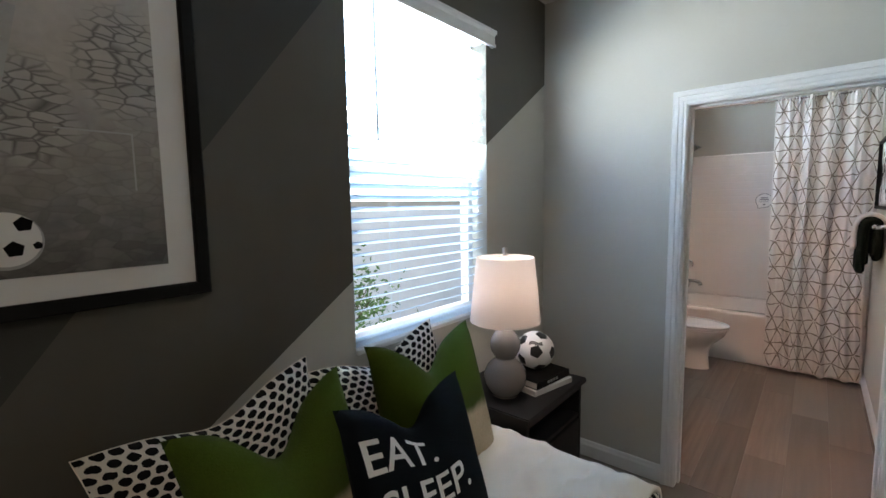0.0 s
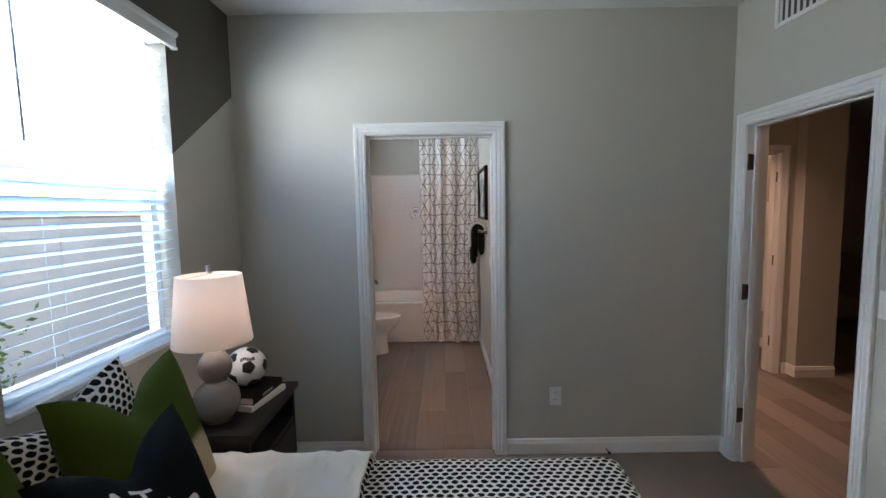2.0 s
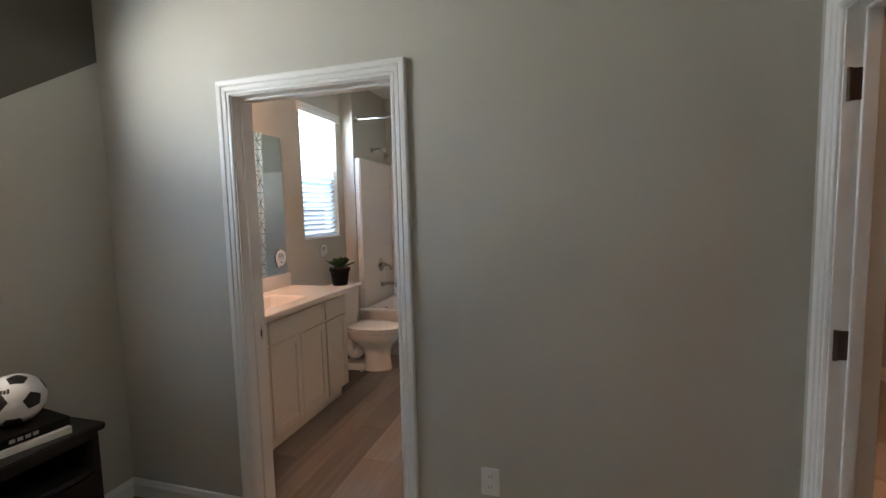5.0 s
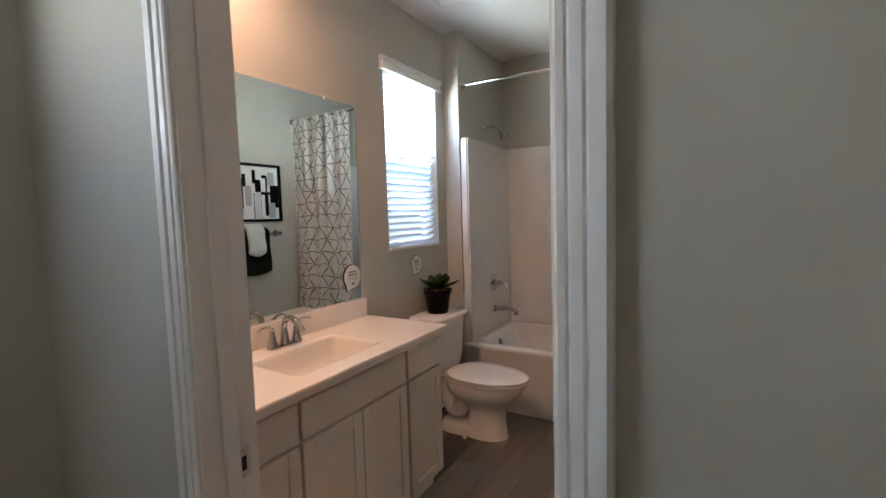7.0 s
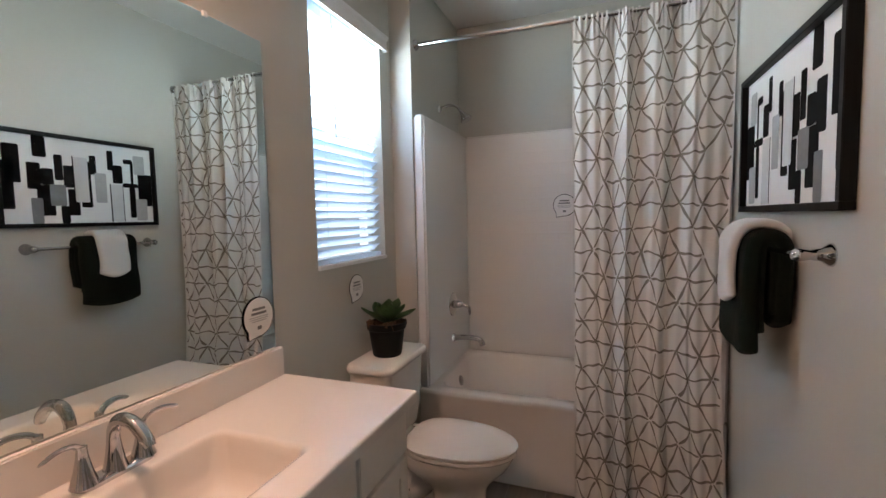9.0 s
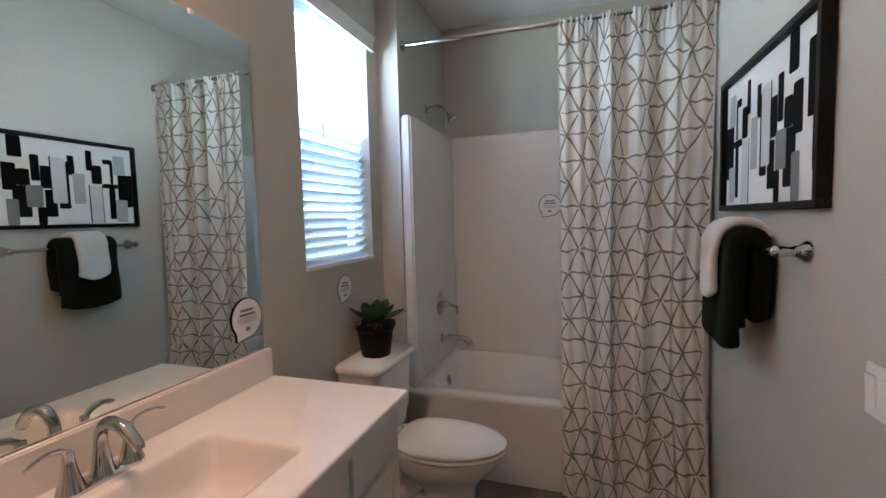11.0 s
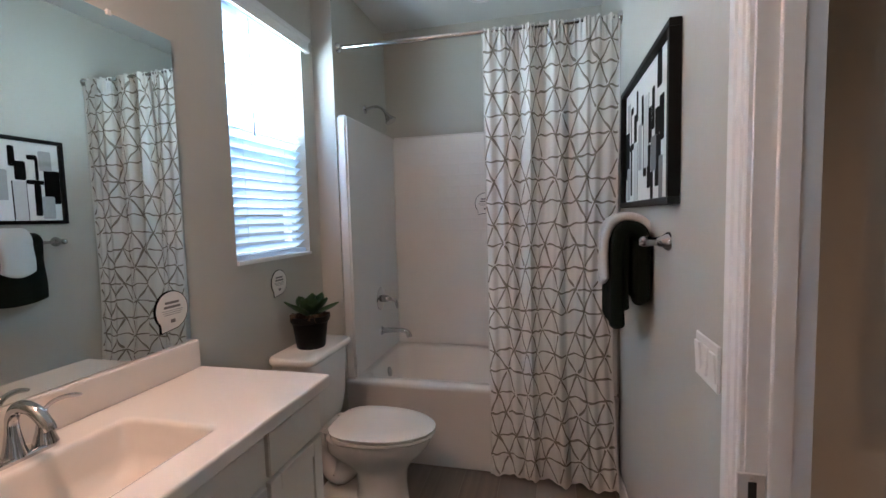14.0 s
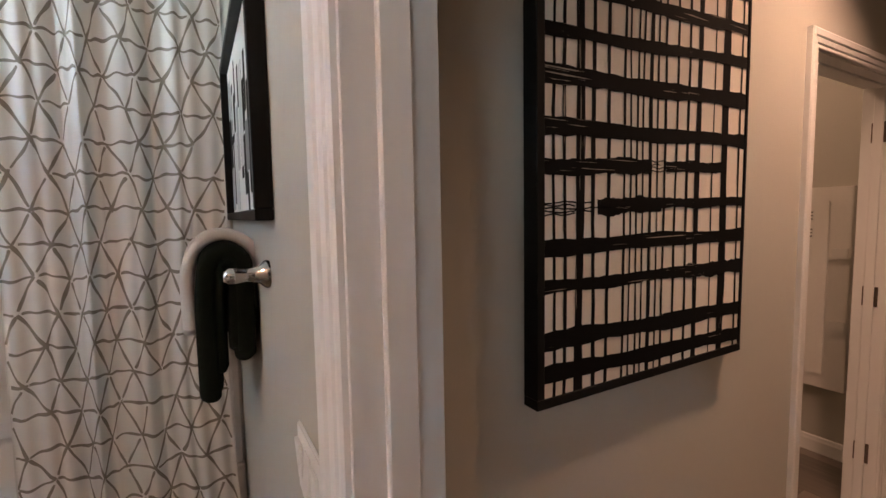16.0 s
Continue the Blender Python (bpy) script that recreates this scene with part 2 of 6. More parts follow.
def ombre_linen():
    """Green above, soft edge, oatmeal below; height runs along V in metres."""
    m, nt, bsdf = nodes_of("ombre_linen")
    uv = add(nt, "ShaderNodeTexCoord").outputs["UV"]
    sep = add(nt, "ShaderNodeSeparateXYZ")
    nt.links.new(uv, sep.inputs[0])
    n = add(nt, "ShaderNodeTexNoise", in_Scale=14.0, in_Detail=5.0)
    nt.links.new(uv, n.inputs["Vector"])
    h = calc(nt, "ADD", sep.outputs[1], calc(nt, "MULTIPLY", n.outputs[0], 0.03))
    mr = add(nt, "ShaderNodeMapRange")
    mr.interpolation_type = "SMOOTHSTEP"
    nt.links.new(h, mr.inputs["Value"])
    mr.inputs["From Min"].default_value, mr.inputs["From Max"].default_value = -0.045, 0.0
    c = mixed(nt, mr.outputs[0], (0.58, 0.46, 0.31), (0.058, 0.090, 0.008))
    finish(nt, bsdf, c, 0.92, var=0.34, fine=120, big=9, bump=0.8, bscale=300, dist=0.004)
    bsdf.inputs["Specular IOR Level"].default_value = 0.15
    bsdf.inputs["Sheen Weight"].default_value = 0.03
    return m


def curtain_cloth(name, c, thin=0.25):
    """Thin cloth or vinyl that lets some light through."""
    m, nt, bsdf = nodes_of(name)
    finish(nt, bsdf, c, 0.85, var=0.05, fine=260, bump=0.3, bscale=480)
    tr = add(nt, "ShaderNodeBsdfTranslucent", in_Color=(*c, 1))
    mx = nt.nodes.new("ShaderNodeMixShader")
    mx.inputs[0].default_value = thin
    nt.links.new(bsdf.outputs[0], mx.inputs[1])
    nt.links.new(tr.outputs[0], mx.inputs[2])
    nt.links.new(mx.outputs[0], nt.nodes["Material Output"].inputs[0])
    return m


def shade_cloth():
    m, nt, bsdf = nodes_of("lamp_shade_linen")
    finish(nt, bsdf, (0.80, 0.76, 0.71), 0.85, var=0.04, fine=300, bump=0.3, bscale=600)
    tr = add(nt, "ShaderNodeBsdfTranslucent", in_Color=(0.88, 0.82, 0.79, 1))
    mx = nt.nodes.new("ShaderNodeMixShader")
    mx.inputs[0].default_value = 0.45
    nt.links.new(bsdf.outputs[0], mx.inputs[1])
    nt.links.new(tr.outputs[0], mx.inputs[2])
    nt.links.new(mx.outputs[0], nt.nodes["Material Output"].inputs[0])
    return m


def glass_pane():
    m, nt, bsdf = nodes_of("window_glass")
    bsdf.inputs["Transmission Weight"].default_value = 1.0
    bsdf.inputs["Roughness"].default_value = 0.0
    bsdf.inputs["IOR"].default_value = 1.02
    bsdf.inputs["Base Color"].default_value = (1, 1, 1, 1)
    return m


def mirror_glass():
    m, nt, bsdf = nodes_of("mirror_silver")
    bsdf.inputs["Metallic"].default_value = 1.0
    bsdf.inputs["Roughness"].default_value = 0.01
    bsdf.inputs["Base Color"].default_value = (0.77, 0.82, 0.79, 1)
    return m


def glow(name, color, strength):
    m, nt, bsdf = nodes_of(name)
    bsdf.inputs["Base Color"].default_value = (*color, 1)
    bsdf.inputs["Emission Color"].default_value = (*color, 1)
    bsdf.inputs["Emission Strength"].default_value = strength
    return m


def cobble_photo():
    """Monochrome print: a pale plastered wall above, wet cobbles below."""
    m, nt, bsdf = nodes_of("monochrome_photo_print")
    tc = add(nt, "ShaderNodeTexCoord").outputs["Object"]
    sep = add(nt, "ShaderNodeSeparateXYZ")
    nt.links.new(tc, sep.inputs[0])
    mp = add(nt, "ShaderNodeMapping")
    mp.inputs["Scale"].default_value = (0, 23, 52)
    mp.inputs["Rotation"].default_value = (0.12, 0, 0)
    warp = add(nt, "ShaderNodeTexNoise", in_Scale=9.0, in_Detail=4.0)
    nt.links.new(tc, warp.inputs["Vector"])
    bend = nt.nodes.new("ShaderNodeVectorMath")
    bend.operation = "MULTIPLY_ADD"
    nt.links.new(warp.outputs["Color"], bend.inputs[0])
    bend.inputs[1].default_value = (0.0, 0.05, 0.03)
    nt.links.new(tc, bend.inputs[2])
    nt.links.new(bend.outputs[0], mp.inputs["Vector"])
    vo = add(nt, "ShaderNodeTexVoronoi", in_Scale=1.0)
    vo.feature = "DISTANCE_TO_EDGE"
    nt.links.new(mp.outputs[0], vo.inputs["Vector"])
    crack = calc(nt, "SUBTRACT", 1.0, calc(nt, "MINIMUM", calc(nt, "MULTIPLY", vo.outputs["Distance"], 9.0), 1.0))
    tone = noise_of(nt, 16.0, 5.0)
    y, z = sep.outputs[1], sep.outputs[2]

    def blob(cy, cz, ry, rz):
        """1 inside an oval of the picture, fading out at its edge."""
        a = calc(nt, "DIVIDE", calc(nt, "SUBTRACT", y, cy), ry)
        b = calc(nt, "DIVIDE", calc(nt, "SUBTRACT", z, cz), rz)
        r = calc(nt, "ADD", calc(nt, "MULTIPLY", a, a), calc(nt, "MULTIPLY", b, b))
        return calc(nt, "MAXIMUM", calc(nt, "SUBTRACT", calc(nt, "ADD", 1.35, calc(nt, "MULTIPLY", tone, 0.5)), calc(nt, "MULTIPLY", r, 1.2)), 0.0)
    clear = calc(nt, "MINIMUM", calc(nt, "MAXIMUM", blob(0.345, 1.90, 0.10, 0.13), blob(0.165, 1.765, 0.075, 0.12)), 1.0)
    faint = calc(nt, "MULTIPLY", calc(nt, "GREATER_THAN", 1.75, z), calc(nt, "MULTIPLY", tone, 0.45))
    lines = calc(nt, "MULTIPLY", crack, calc(nt, "MAXIMUM", clear, faint))
    low = add(nt, "ShaderNodeMapRange")
    nt.links.new(calc(nt, "ADD", z, calc(nt, "MULTIPLY", calc(nt, "SUBTRACT", tone, 0.5), 0.16)), low.inputs["Value"])
    low.inputs["From Min"].default_value, low.inputs["From Max"].default_value = 1.42, 2.02
    base = mixed(nt, low.outputs[0], (0.075, 0.071, 0.066), (0.56, 0.53, 0.50))
    base = mixed(nt, calc(nt, "MULTIPLY", clear, 0.25), base, (0.34, 0.33, 0.31))
    cell = add(nt, "ShaderNodeTexVoronoi", in_Scale=1.0)
    nt.links.new(mp.outputs[0], cell.inputs["Vector"])
    shade = add(nt, "ShaderNodeSeparateColor")
    nt.links.new(cell.outputs["Color"], shade.inputs[0])
    worn = calc(nt, "MULTIPLY", calc(nt, "MULTIPLY", shade.outputs[0], tone), calc(nt, "ADD", calc(nt, "MULTIPLY", clear, 0.45), 0.30))
    base = mixed(nt, worn, base, (0.62, 0.60, 0.57))
    c = mixed(nt, calc(nt, "MULTIPLY", lines, 0.75), base, (0.035, 0.034, 0.033))
    finish(nt, bsdf, c, 0.4, var=0.2, fine=60, big=10, bump=0.0)
    return m


M_STRIPE, M_PLANK, M_DOT, M_OMBRE = wall_stripe_paint(), plank_tile(), dotted_cotton(), ombre_linen()
M_CURTAIN, M_SHADE, M_GLASS, M_MIRROR = curtain_cloth("white_curtain_cloth", (0.82, 0.80, 0.77)), shade_cloth(), glass_pane(), mirror_glass()
def brushed_ink(name, stretch):
    """Black paint laid with a dry brush: the canvas shows in streaks along the stroke."""
    m, nt, bsdf = nodes_of(name)
    mp = add(nt, "ShaderNodeMapping")
    mp.inputs["Scale"].default_value = stretch
    nt.links.new(add(nt, "ShaderNodeTexCoord").outputs["Object"], mp.inputs["Vector"])
    thin = calc(nt, "MULTIPLY", calc(nt, "GREATER_THAN", calc(nt, "ADD", noise_of(nt, 1.0, 3.0, mp.outputs[0]), calc(nt, "MULTIPLY", noise_of(nt, 3.5, 2.0), 0.55)), 0.985), 0.75)
    finish(nt, bsdf, mixed(nt, thin, (0.006, 0.006, 0.006), (0.42, 0.37, 0.31)), 0.8, var=0.2, fine=60, bump=0.0)
    bsdf.inputs["Specular IOR Level"].default_value = 0.1
    return m


M_BRUSH_H, M_BRUSH_V = brushed_ink("dry_brush_across", (5, 1, 260)), brushed_ink("dry_brush_down", (260, 1, 5))
M_PHOTO = cobble_photo()
M_PRINT = curtain_cloth("taupe_printed_cloth", (0.29, 0.26, 0.22))
M_BULB = glow("lamp_bulb", (1.0, 0.8, 0.6), 12.0)
M_DOME = glow("dome_diffuser", (1.0, 0.76, 0.55), 6.0)
M_LED = glow("downlight_lens", (1.0, 0.75, 0.55), 3.0)

# white slats with the sky's blue put into their base colour
M_SLAT = curtain_cloth("sky_tinted_white_slat", (0.74, 0.83, 0.92), 0.68)

# ---- building helpers ----
WORLD_OF = {}


def thing(name, at, label, category, group="", kind=""):
    e = new(name)
    e.empty_display_size = 0.1
    e.location = at
    WORLD_OF[e.name] = Matrix.Translation(at)
    return tagged(e, label, category, group, kind)


def part(name, bm, material, parent=None, label="", smooth=False):
    bmesh.ops.recalc_face_normals(bm, faces=bm.faces[:])
    me = bpy.data.meshes.new(name)
    bm.to_mesh(me)
    bm.free()
    me.materials.append(material)
    if smooth:
        me.shade_smooth()
        me.set_sharp_from_angle(angle=radians(50))
    ob = new(name, me)
    WORLD_OF[ob.name] = Matrix.Identity(4)
    if parent:
        ob.parent = parent
        ob.matrix_parent_inverse = WORLD_OF[parent.name].inverted()
    if label:
        ob["label"] = label
    return ob


def whole(name, bm, material, label, category, group="", kind="", smooth=False):
    return tagged(part(name, bm, material, smooth=smooth), label, category, group, kind)


def boxes(*bs, bevel=0.0, seg=2):
    bm = bmesh.new()
    for x0, y0, z0, x1, y1, z1 in bs:
        r = bmesh.ops.create_cube(bm, size=1.0, matrix=Matrix.LocRotScale(((x0 + x1) / 2, (y0 + y1) / 2, (z0 + z1) / 2), None, (abs(x1 - x0), abs(y1 - y0), abs(z1 - z0))))
        if bevel:
            es = list({e for v in r["verts"] for e in v.link_edges})
            bmesh.ops.bevel(bm, geom=es, offset=bevel, segments=seg, affect="EDGES", clamp_overlap=True)
    return bm


def lathe(profile, n=32, m=None, bm=None):
    """Turns (radius, height) pairs round z."""
    bm = bm or bmesh.new()
    m = m or Matrix.Identity(4)
    rings = []
    for r, z in profile:
        if r < 1e-5:
            rings.append([bm.verts.new(m @ Vector((0, 0, z)))])
        else:
            rings.append([bm.verts.new(m @ Vector((r * math.cos(2 * math.pi * i / n), r * math.sin(2 * math.pi * i / n), z))) for i in range(n)])
    for a, b in zip(rings, rings[1:]):
        for i in range(n):
            j = (i + 1) % n
            q = [a[i % len(a)], a[j % len(a)], b[j % len(b)], b[i % len(b)]]
            q = list(dict.fromkeys(q))
            if len(q) > 2:
                bm.faces.new(q)
    return bm


def loft(loops, bm=None, cap=True):
    """Skins closed loops of equal length."""
    bm = bm or bmesh.new()
    rows = [[bm.verts.new(p) for p in loop] for loop in loops]
    n = len(rows[0])
    for a, b in zip(rows, rows[1:]):
        for i in range(n):
            bm.faces.new((a[i], a[(i + 1) % n], b[(i + 1) % n], b[i]))
    if cap:
        bm.faces.new(rows[0])
        bm.faces.new(rows[-1])
    return bm


def tube(points, radii, n=12, bm=None, flat=1.0):
    """A round bar along a line of points; radii: one or one a point."""
    pts = [Vector(p) for p in points]
    if isinstance(radii, (int, float)):
        radii = [radii] * len(pts)
    loops = []
    side = None
    for i, p in enumerate(pts):
        d = (pts[min(i + 1, len(pts) - 1)] - pts[max(i - 1, 0)]).normalized()
        if side is None:
            side = d.orthogonal().normalized()
        side = (side - d * side.dot(d)).normalized()
        up = d.cross(side)
        loops.append([p + radii[i] * (math.cos(2 * math.pi * k / n) * side + flat * math.sin(2 * math.pi * k / n) * up) for k in range(n)])
    return loft(loops, bm)


def arc(points, n=8):
    """A smooth line through points (Catmull-Rom)."""
    p = [Vector(q) for q in points]
    p = [2 * p[0] - p[1], *p, 2 * p[-1] - p[-2]]
    out = []
    for i in range(1, len(p) - 2):
        for k in range(n):
            t = k / n
            out.append(0.5 * (2 * p[i] + (p[i + 1] - p[i - 1]) * t + (2 * p[i - 1] - 5 * p[i] + 4 * p[i + 1] - p[i + 2]) * t * t + (3 * p[i] - p[i - 1] - 3 * p[i + 1] + p[i + 2]) * t ** 3))
    return [*out, p[-2]]


def sweep(profile, path, up=(0, 0, 1)):
    """A moulding: profile of (out, along-up) pairs swept along straight runs with mitred corners; path lies in one plane with normal up."""
    pts, n = [Vector(p) for p in path], Vector(up)
    rows = []
    for i, p in enumerate(pts):
        d0 = (pts[i] - pts[i - 1]).normalized() if i else None
        d1 = (pts[i + 1] - pts[i]).normalized() if i < len(pts) - 1 else None
        s0 = d0.cross(n) if d0 else None
        s1 = d1.cross(n) if d1 else None
        if s0 and s1:
            s = (s0 + s1).normalized()
            s = s / max(s.dot(s0), 0.2)
        else:
            s = s0 or s1
        rows.append([p + a * s + b * n for a, b in profile])
    return loft(rows)


def grid_surface(f, nu, nv, uvf=None):
    """A sheet of nu by nv cells: f(i / nu, j / nv) gives the place, uvf the UV."""
    bm = bmesh.new()
    layer = bm.loops.layers.uv.new("UVMap")
    vs = [[bm.verts.new(f(i / nu, j / nv)) for j in range(nv + 1)] for i in range(nu + 1)]
    for i in range(nu):
        for j in range(nv):
            fc = bm.faces.new((vs[i][j], vs[i + 1][j], vs[i + 1][j + 1], vs[i][j + 1]))
            for lp, (a, b) in zip(fc.loops, ((i, j), (i + 1, j), (i + 1, j + 1), (i, j + 1))):
                lp[layer].uv = uvf(a / nu, b / nv) if uvf else (a / nu, b / nv)
    return bm


# ---- structure ----
H_BED, H_BATH, TOP = 2.743, 2.845, 2.95


def wall(name, x0, y0, x1, y1, material, openings=(), top=TOP, label="greige painted plaster wall"):
    """A wall along its longer side, with openings (from, to, sill, head) right through it."""
    along = "x" if abs(x1 - x0) > abs(y1 - y0) else "y"
    a0, a1 = (x0, x1) if along == "x" else (y0, y1)
    spans, at = [], a0
    for f, t, sill, head in sorted(openings):
        spans.append((at, f, 0.0, top))
        if sill > 0:
            spans.append((f, t, 0.0, sill))
        spans.append((f, t, head, top))
        at = t
    spans.append((at, a1, 0.0, top))
    bs = [(s, y0, z0, e, y1, z1) if along == "x" else (x0, s, z0, x1, e, z1) for s, e, z0, z1 in spans if e - s > 1e-4]
    return whole(name, boxes(*bs), material, label, "wall", kind="structure")


WIN_BED = (1.02, 1.897, 0.985, 2.405)
WIN_BATH = (4.235, 4.845, 1.262, 2.455)
DOOR_BATH = (-0.538, 0.267, 0.0, 2.045)
DOOR_EAST = (1.629, 2.406, 0.0, 2.045)
DOOR_HALL = (2.722, 3.506, 0.0, 2.045)
DOOR_CLOSET = (2.148, 2.995, 0.0, 2.045)
wall("wall_west", -1.47, -1.35, -1.32, 2.58, M_STRIPE, [WIN_BED], label="greige and charcoal wall painted in diagonals")
wall("wall_west_bath", -1.47, 2.58, -1.33, 5.93, M_WALL, [WIN_BATH])
wall("wall_bath_door", -1.32, 2.52, 1.82, 2.648, M_WALL, [DOOR_BATH])
wall("wall_east", 1.70, -1.35, 1.82, 2.52, M_WALL, [DOOR_EAST])
wall("wall_south", -1.47, -1.47, 1.82, -1.35, M_WALL)
wall("wall_bath_east", 0.36, 2.648, 0.464, 5.81, M_WALL, [DOOR_HALL])
wall("wall_bath_north", -1.33, 5.81, 0.464, 5.93, M_WALL)
whole("wall_alcove", boxes((-1.33, 4.97, 0, -1.20, 5.81, TOP)), M_WALL, "greige wall return beside the bathtub", "wall", kind="structure")
wall("wall_hall_north", 0.464, 3.81, 3.12, 3.93, M_WALL, [DOOR_CLOSET])
whole("wall_hall_pier", boxes((3.12, 3.70, 0, 3.47, 3.93, TOP)), M_WALL, "greige wall end beside the closet", "wall", kind="structure")
wall("wall_closet_east", 3.45, 3.93, 3.57, 5.75, M_WALL)
wall("wall_closet_west", 1.88, 3.93, 2.0, 5.75, M_WALL)
wall("wall_closet_north", 1.88, 5.75, 3.57, 5.87, M_WALL)
wall("wall_living_north", 3.57, 6.6, 7.2, 6.72, M_WALL)
wall("wall_living_west", 3.47, 5.87, 3.57, 6.72, M_WALL)
wall("wall_living_east", 7.2, -0.2, 7.32, 6.72, M_WALL)
wall("wall_hall_south", 1.82, -0.2, 7.32, -0.08, M_WALL)
for x0, y0, x1, y1, z in ((-1.47, -1.47, 1.73, 2.58, H_BED), (-1.47, 2.58, 0.42, 5.93, H_BATH), (1.73, -0.2, 7.32, 2.58, H_BED), (0.42, 2.58, 7.32, 6.72, H_BED)):
    whole("ceiling", boxes((x0, y0, z, x1, y1, z + 0.2)), M_CEIL, "white textured plaster ceiling", "ceiling", kind="structure")
whole("floor_bedroom", boxes((-1.47, -1.47, -0.1, 1.75, 2.58, 0.0)), M_CARPET, "taupe short-pile bedroom carpet", "carpet", kind="structure")
FLOOR_TILE = whole("floor", boxes((-1.47, 2.58, -0.1, 1.75, 5.93, -0.012), (1.75, -0.2, -0.1, 7.32, 6.72, -0.012)), surface("grout", (0.20, 0.165, 0.14), 0.9, var=0.1), "brown wood-look plank tile floor", "floor", kind="structure")

CASE_W = 0.066
CASE_PROFILE = [(0.0, 0.0), (0.0, 0.009), (0.004, 0.012), (0.013, 0.012), (0.016, 0.009), (0.020, 0.014), (0.034, 0.016), (0.038, 0.013), (0.042, 0.019), (0.060, 0.021), (CASE_W, 0.017), (CASE_W, 0.0)]


def doorway(name, along, a0, a1, w0, w1, head, label, sides=(0, 1)):
    """Jambs, head, stops and casings of an opening from a0 to a1 in a wall between w0 and w1."""
    e = thing(name, ((a0 + a1) / 2, (w0 + w1) / 2, 0) if along == "x" else ((w0 + w1) / 2, (a0 + a1) / 2, 0), label, "door frame", kind="structure")
    i0, i1, h = a0 + 0.016, a1 - 0.016, head - 0.016

    def put(s, t, u, v, z0, z1):
        return (s, u, z0, t, v, z1) if along == "x" else (u, s, z0, v, t, z1)
    for n, b in (("jamb", put(a0, i0, w0 - 0.002, w1 + 0.002, 0, h)), ("jamb", put(i1, a1, w0 - 0.002, w1 + 0.002, 0, h)), ("head_jamb", put(a0, a1, w0 - 0.002, w1 + 0.002, h, head))):
        part(n, boxes(b, bevel=0.001, seg=1), M_TRIM, e)
    mid = (w0 + w1) / 2
    for b in (put(i0, i0 + 0.011, mid - 0.018, mid + 0.018, 0, h), put(i1 - 0.011, i1, mid - 0.018, mid + 0.018, 0, h), put(i0, i1, mid - 0.018, mid + 0.018, h - 0.011, h)):
        part("stop", boxes(b, bevel=0.002, seg=1), M_TRIM, e)
    for side in sides:
        w, n = ((w0, -1), (w1, 1))[side]
        r0, r1, rh = i0 - 0.005, i1 + 0.005, h + 0.005
        pts = [(r0, 0.0), (r0, rh), (r1, rh), (r1, 0.0)]
        flip = (n == -1) == (along == "x")
        if not flip:
            pts = pts[::-1]
        path = [(a, w, z) if along == "x" else (w, a, z) for a, z in pts]
        up = (0, n, 0) if along == "x" else (n, 0, 0)
        d = (Vector(path[1]) - Vector(path[0])).cross(Vector(up))
        out = Vector(((r0 - r1), 0, 0) if along == "x" else (0, (r0 - r1), 0)) * (1 if pts[0][0] == r0 else -1)
        prof = CASE_PROFILE if d.dot(out) > 0 else [(-a, b) for a, b in CASE_PROFILE]
        part("casing", sweep(prof, path, up), M_TRIM, e)
    return e


DW1 = doorway("door_1", "x", -0.538, 0.267, 2.52, 2.648, 2.045, "white moulded doorway between bedroom and bathroom")
DW2 = doorway("door_2", "y", 1.629, 2.406, 1.70, 1.82, 2.045, "white moulded bedroom doorway to the hall")
DW3 = doorway("door_3", "y", 2.722, 3.506, 0.36, 0.464, 2.045, "white moulded bathroom doorway to the hall", sides=(0,))
DW4 = doorway("door_4", "x", 2.148, 2.995, 3.81, 3.93, 2.045, "white moulded closet doorway in the hall", sides=(0,))


def hinge(at, along, parent):
    """A dark butt hinge let into a jamb: leaf, knuckle and screws."""
    x, y, z = at
    dx, dy = (0.036, 0.003) if along == "x" else (0.003, 0.050)
    leaf = part("hinge", boxes((x - dx / 2, y - dy / 2, z - 0.045, x + dx / 2, y + dy / 2, z + 0.045), bevel=0.001, seg=1), M_BRONZE, parent, "dark bronze hinge")
    part("knuckle", lathe([(0.0, -0.047), (0.006, -0.047), (0.006, 0.047), (0.0, 0.047)], 10, Matrix.Translation((x - dx / 2 if along == "x" else x, y - dy / 2 if along == "y" else y, z))), M_BRONZE, leaf)


for z in (0.30, 1.06, 1.82):
    hinge((1.73, 2.388, z), "x", DW2)
    hinge((2.977, 3.87, z), "y", DW4)


def strike(box, hole, parent):
    p = part("strike_plate", boxes(box, bevel=0.001, seg=1), M_STRIKE, parent, "satin nickel strike plate")
    part("latch_hole", boxes(hole), M_SLOT, p)
    x0, y0, z0, x1, y1, z1 = box
    thin_x = x1 - x0 < y1 - y0
    for z in (z0 + 0.008, z1 - 0.008):
        c = (x1, (y0 + y1) / 2, z) if thin_x else ((x0 + x1) / 2, y0, z)
        part("screw", lathe([(0, -0.001), (0.004, -0.001), (0.003, 0.0012), (0, 0.0014)], 10, Matrix.Translation(c) @ (pose(0, 0, 0, 0, 90, 0) if thin_x else pose(0, 0, 0, 90, 0, 0))), M_NICKEL, p)


strike((-0.523, 2.596, 0.875, -0.519, 2.630, 0.945), (-0.520, 2.607, 0.893, -0.5175, 2.619, 0.927), DW1)
strike((0.344, 3.4855, 0.893, 0.391, 3.491, 0.957), (0.362, 3.4840, 0.908, 0.376, 3.4865, 0.942), DW3)

BASE_PROFILE = [(0.0, 0.0), (0.014, 0.0), (0.014, 0.070), (0.010, 0.082), (0.008, 0.094), (0.003, 0.100), (0.0, 0.100)]


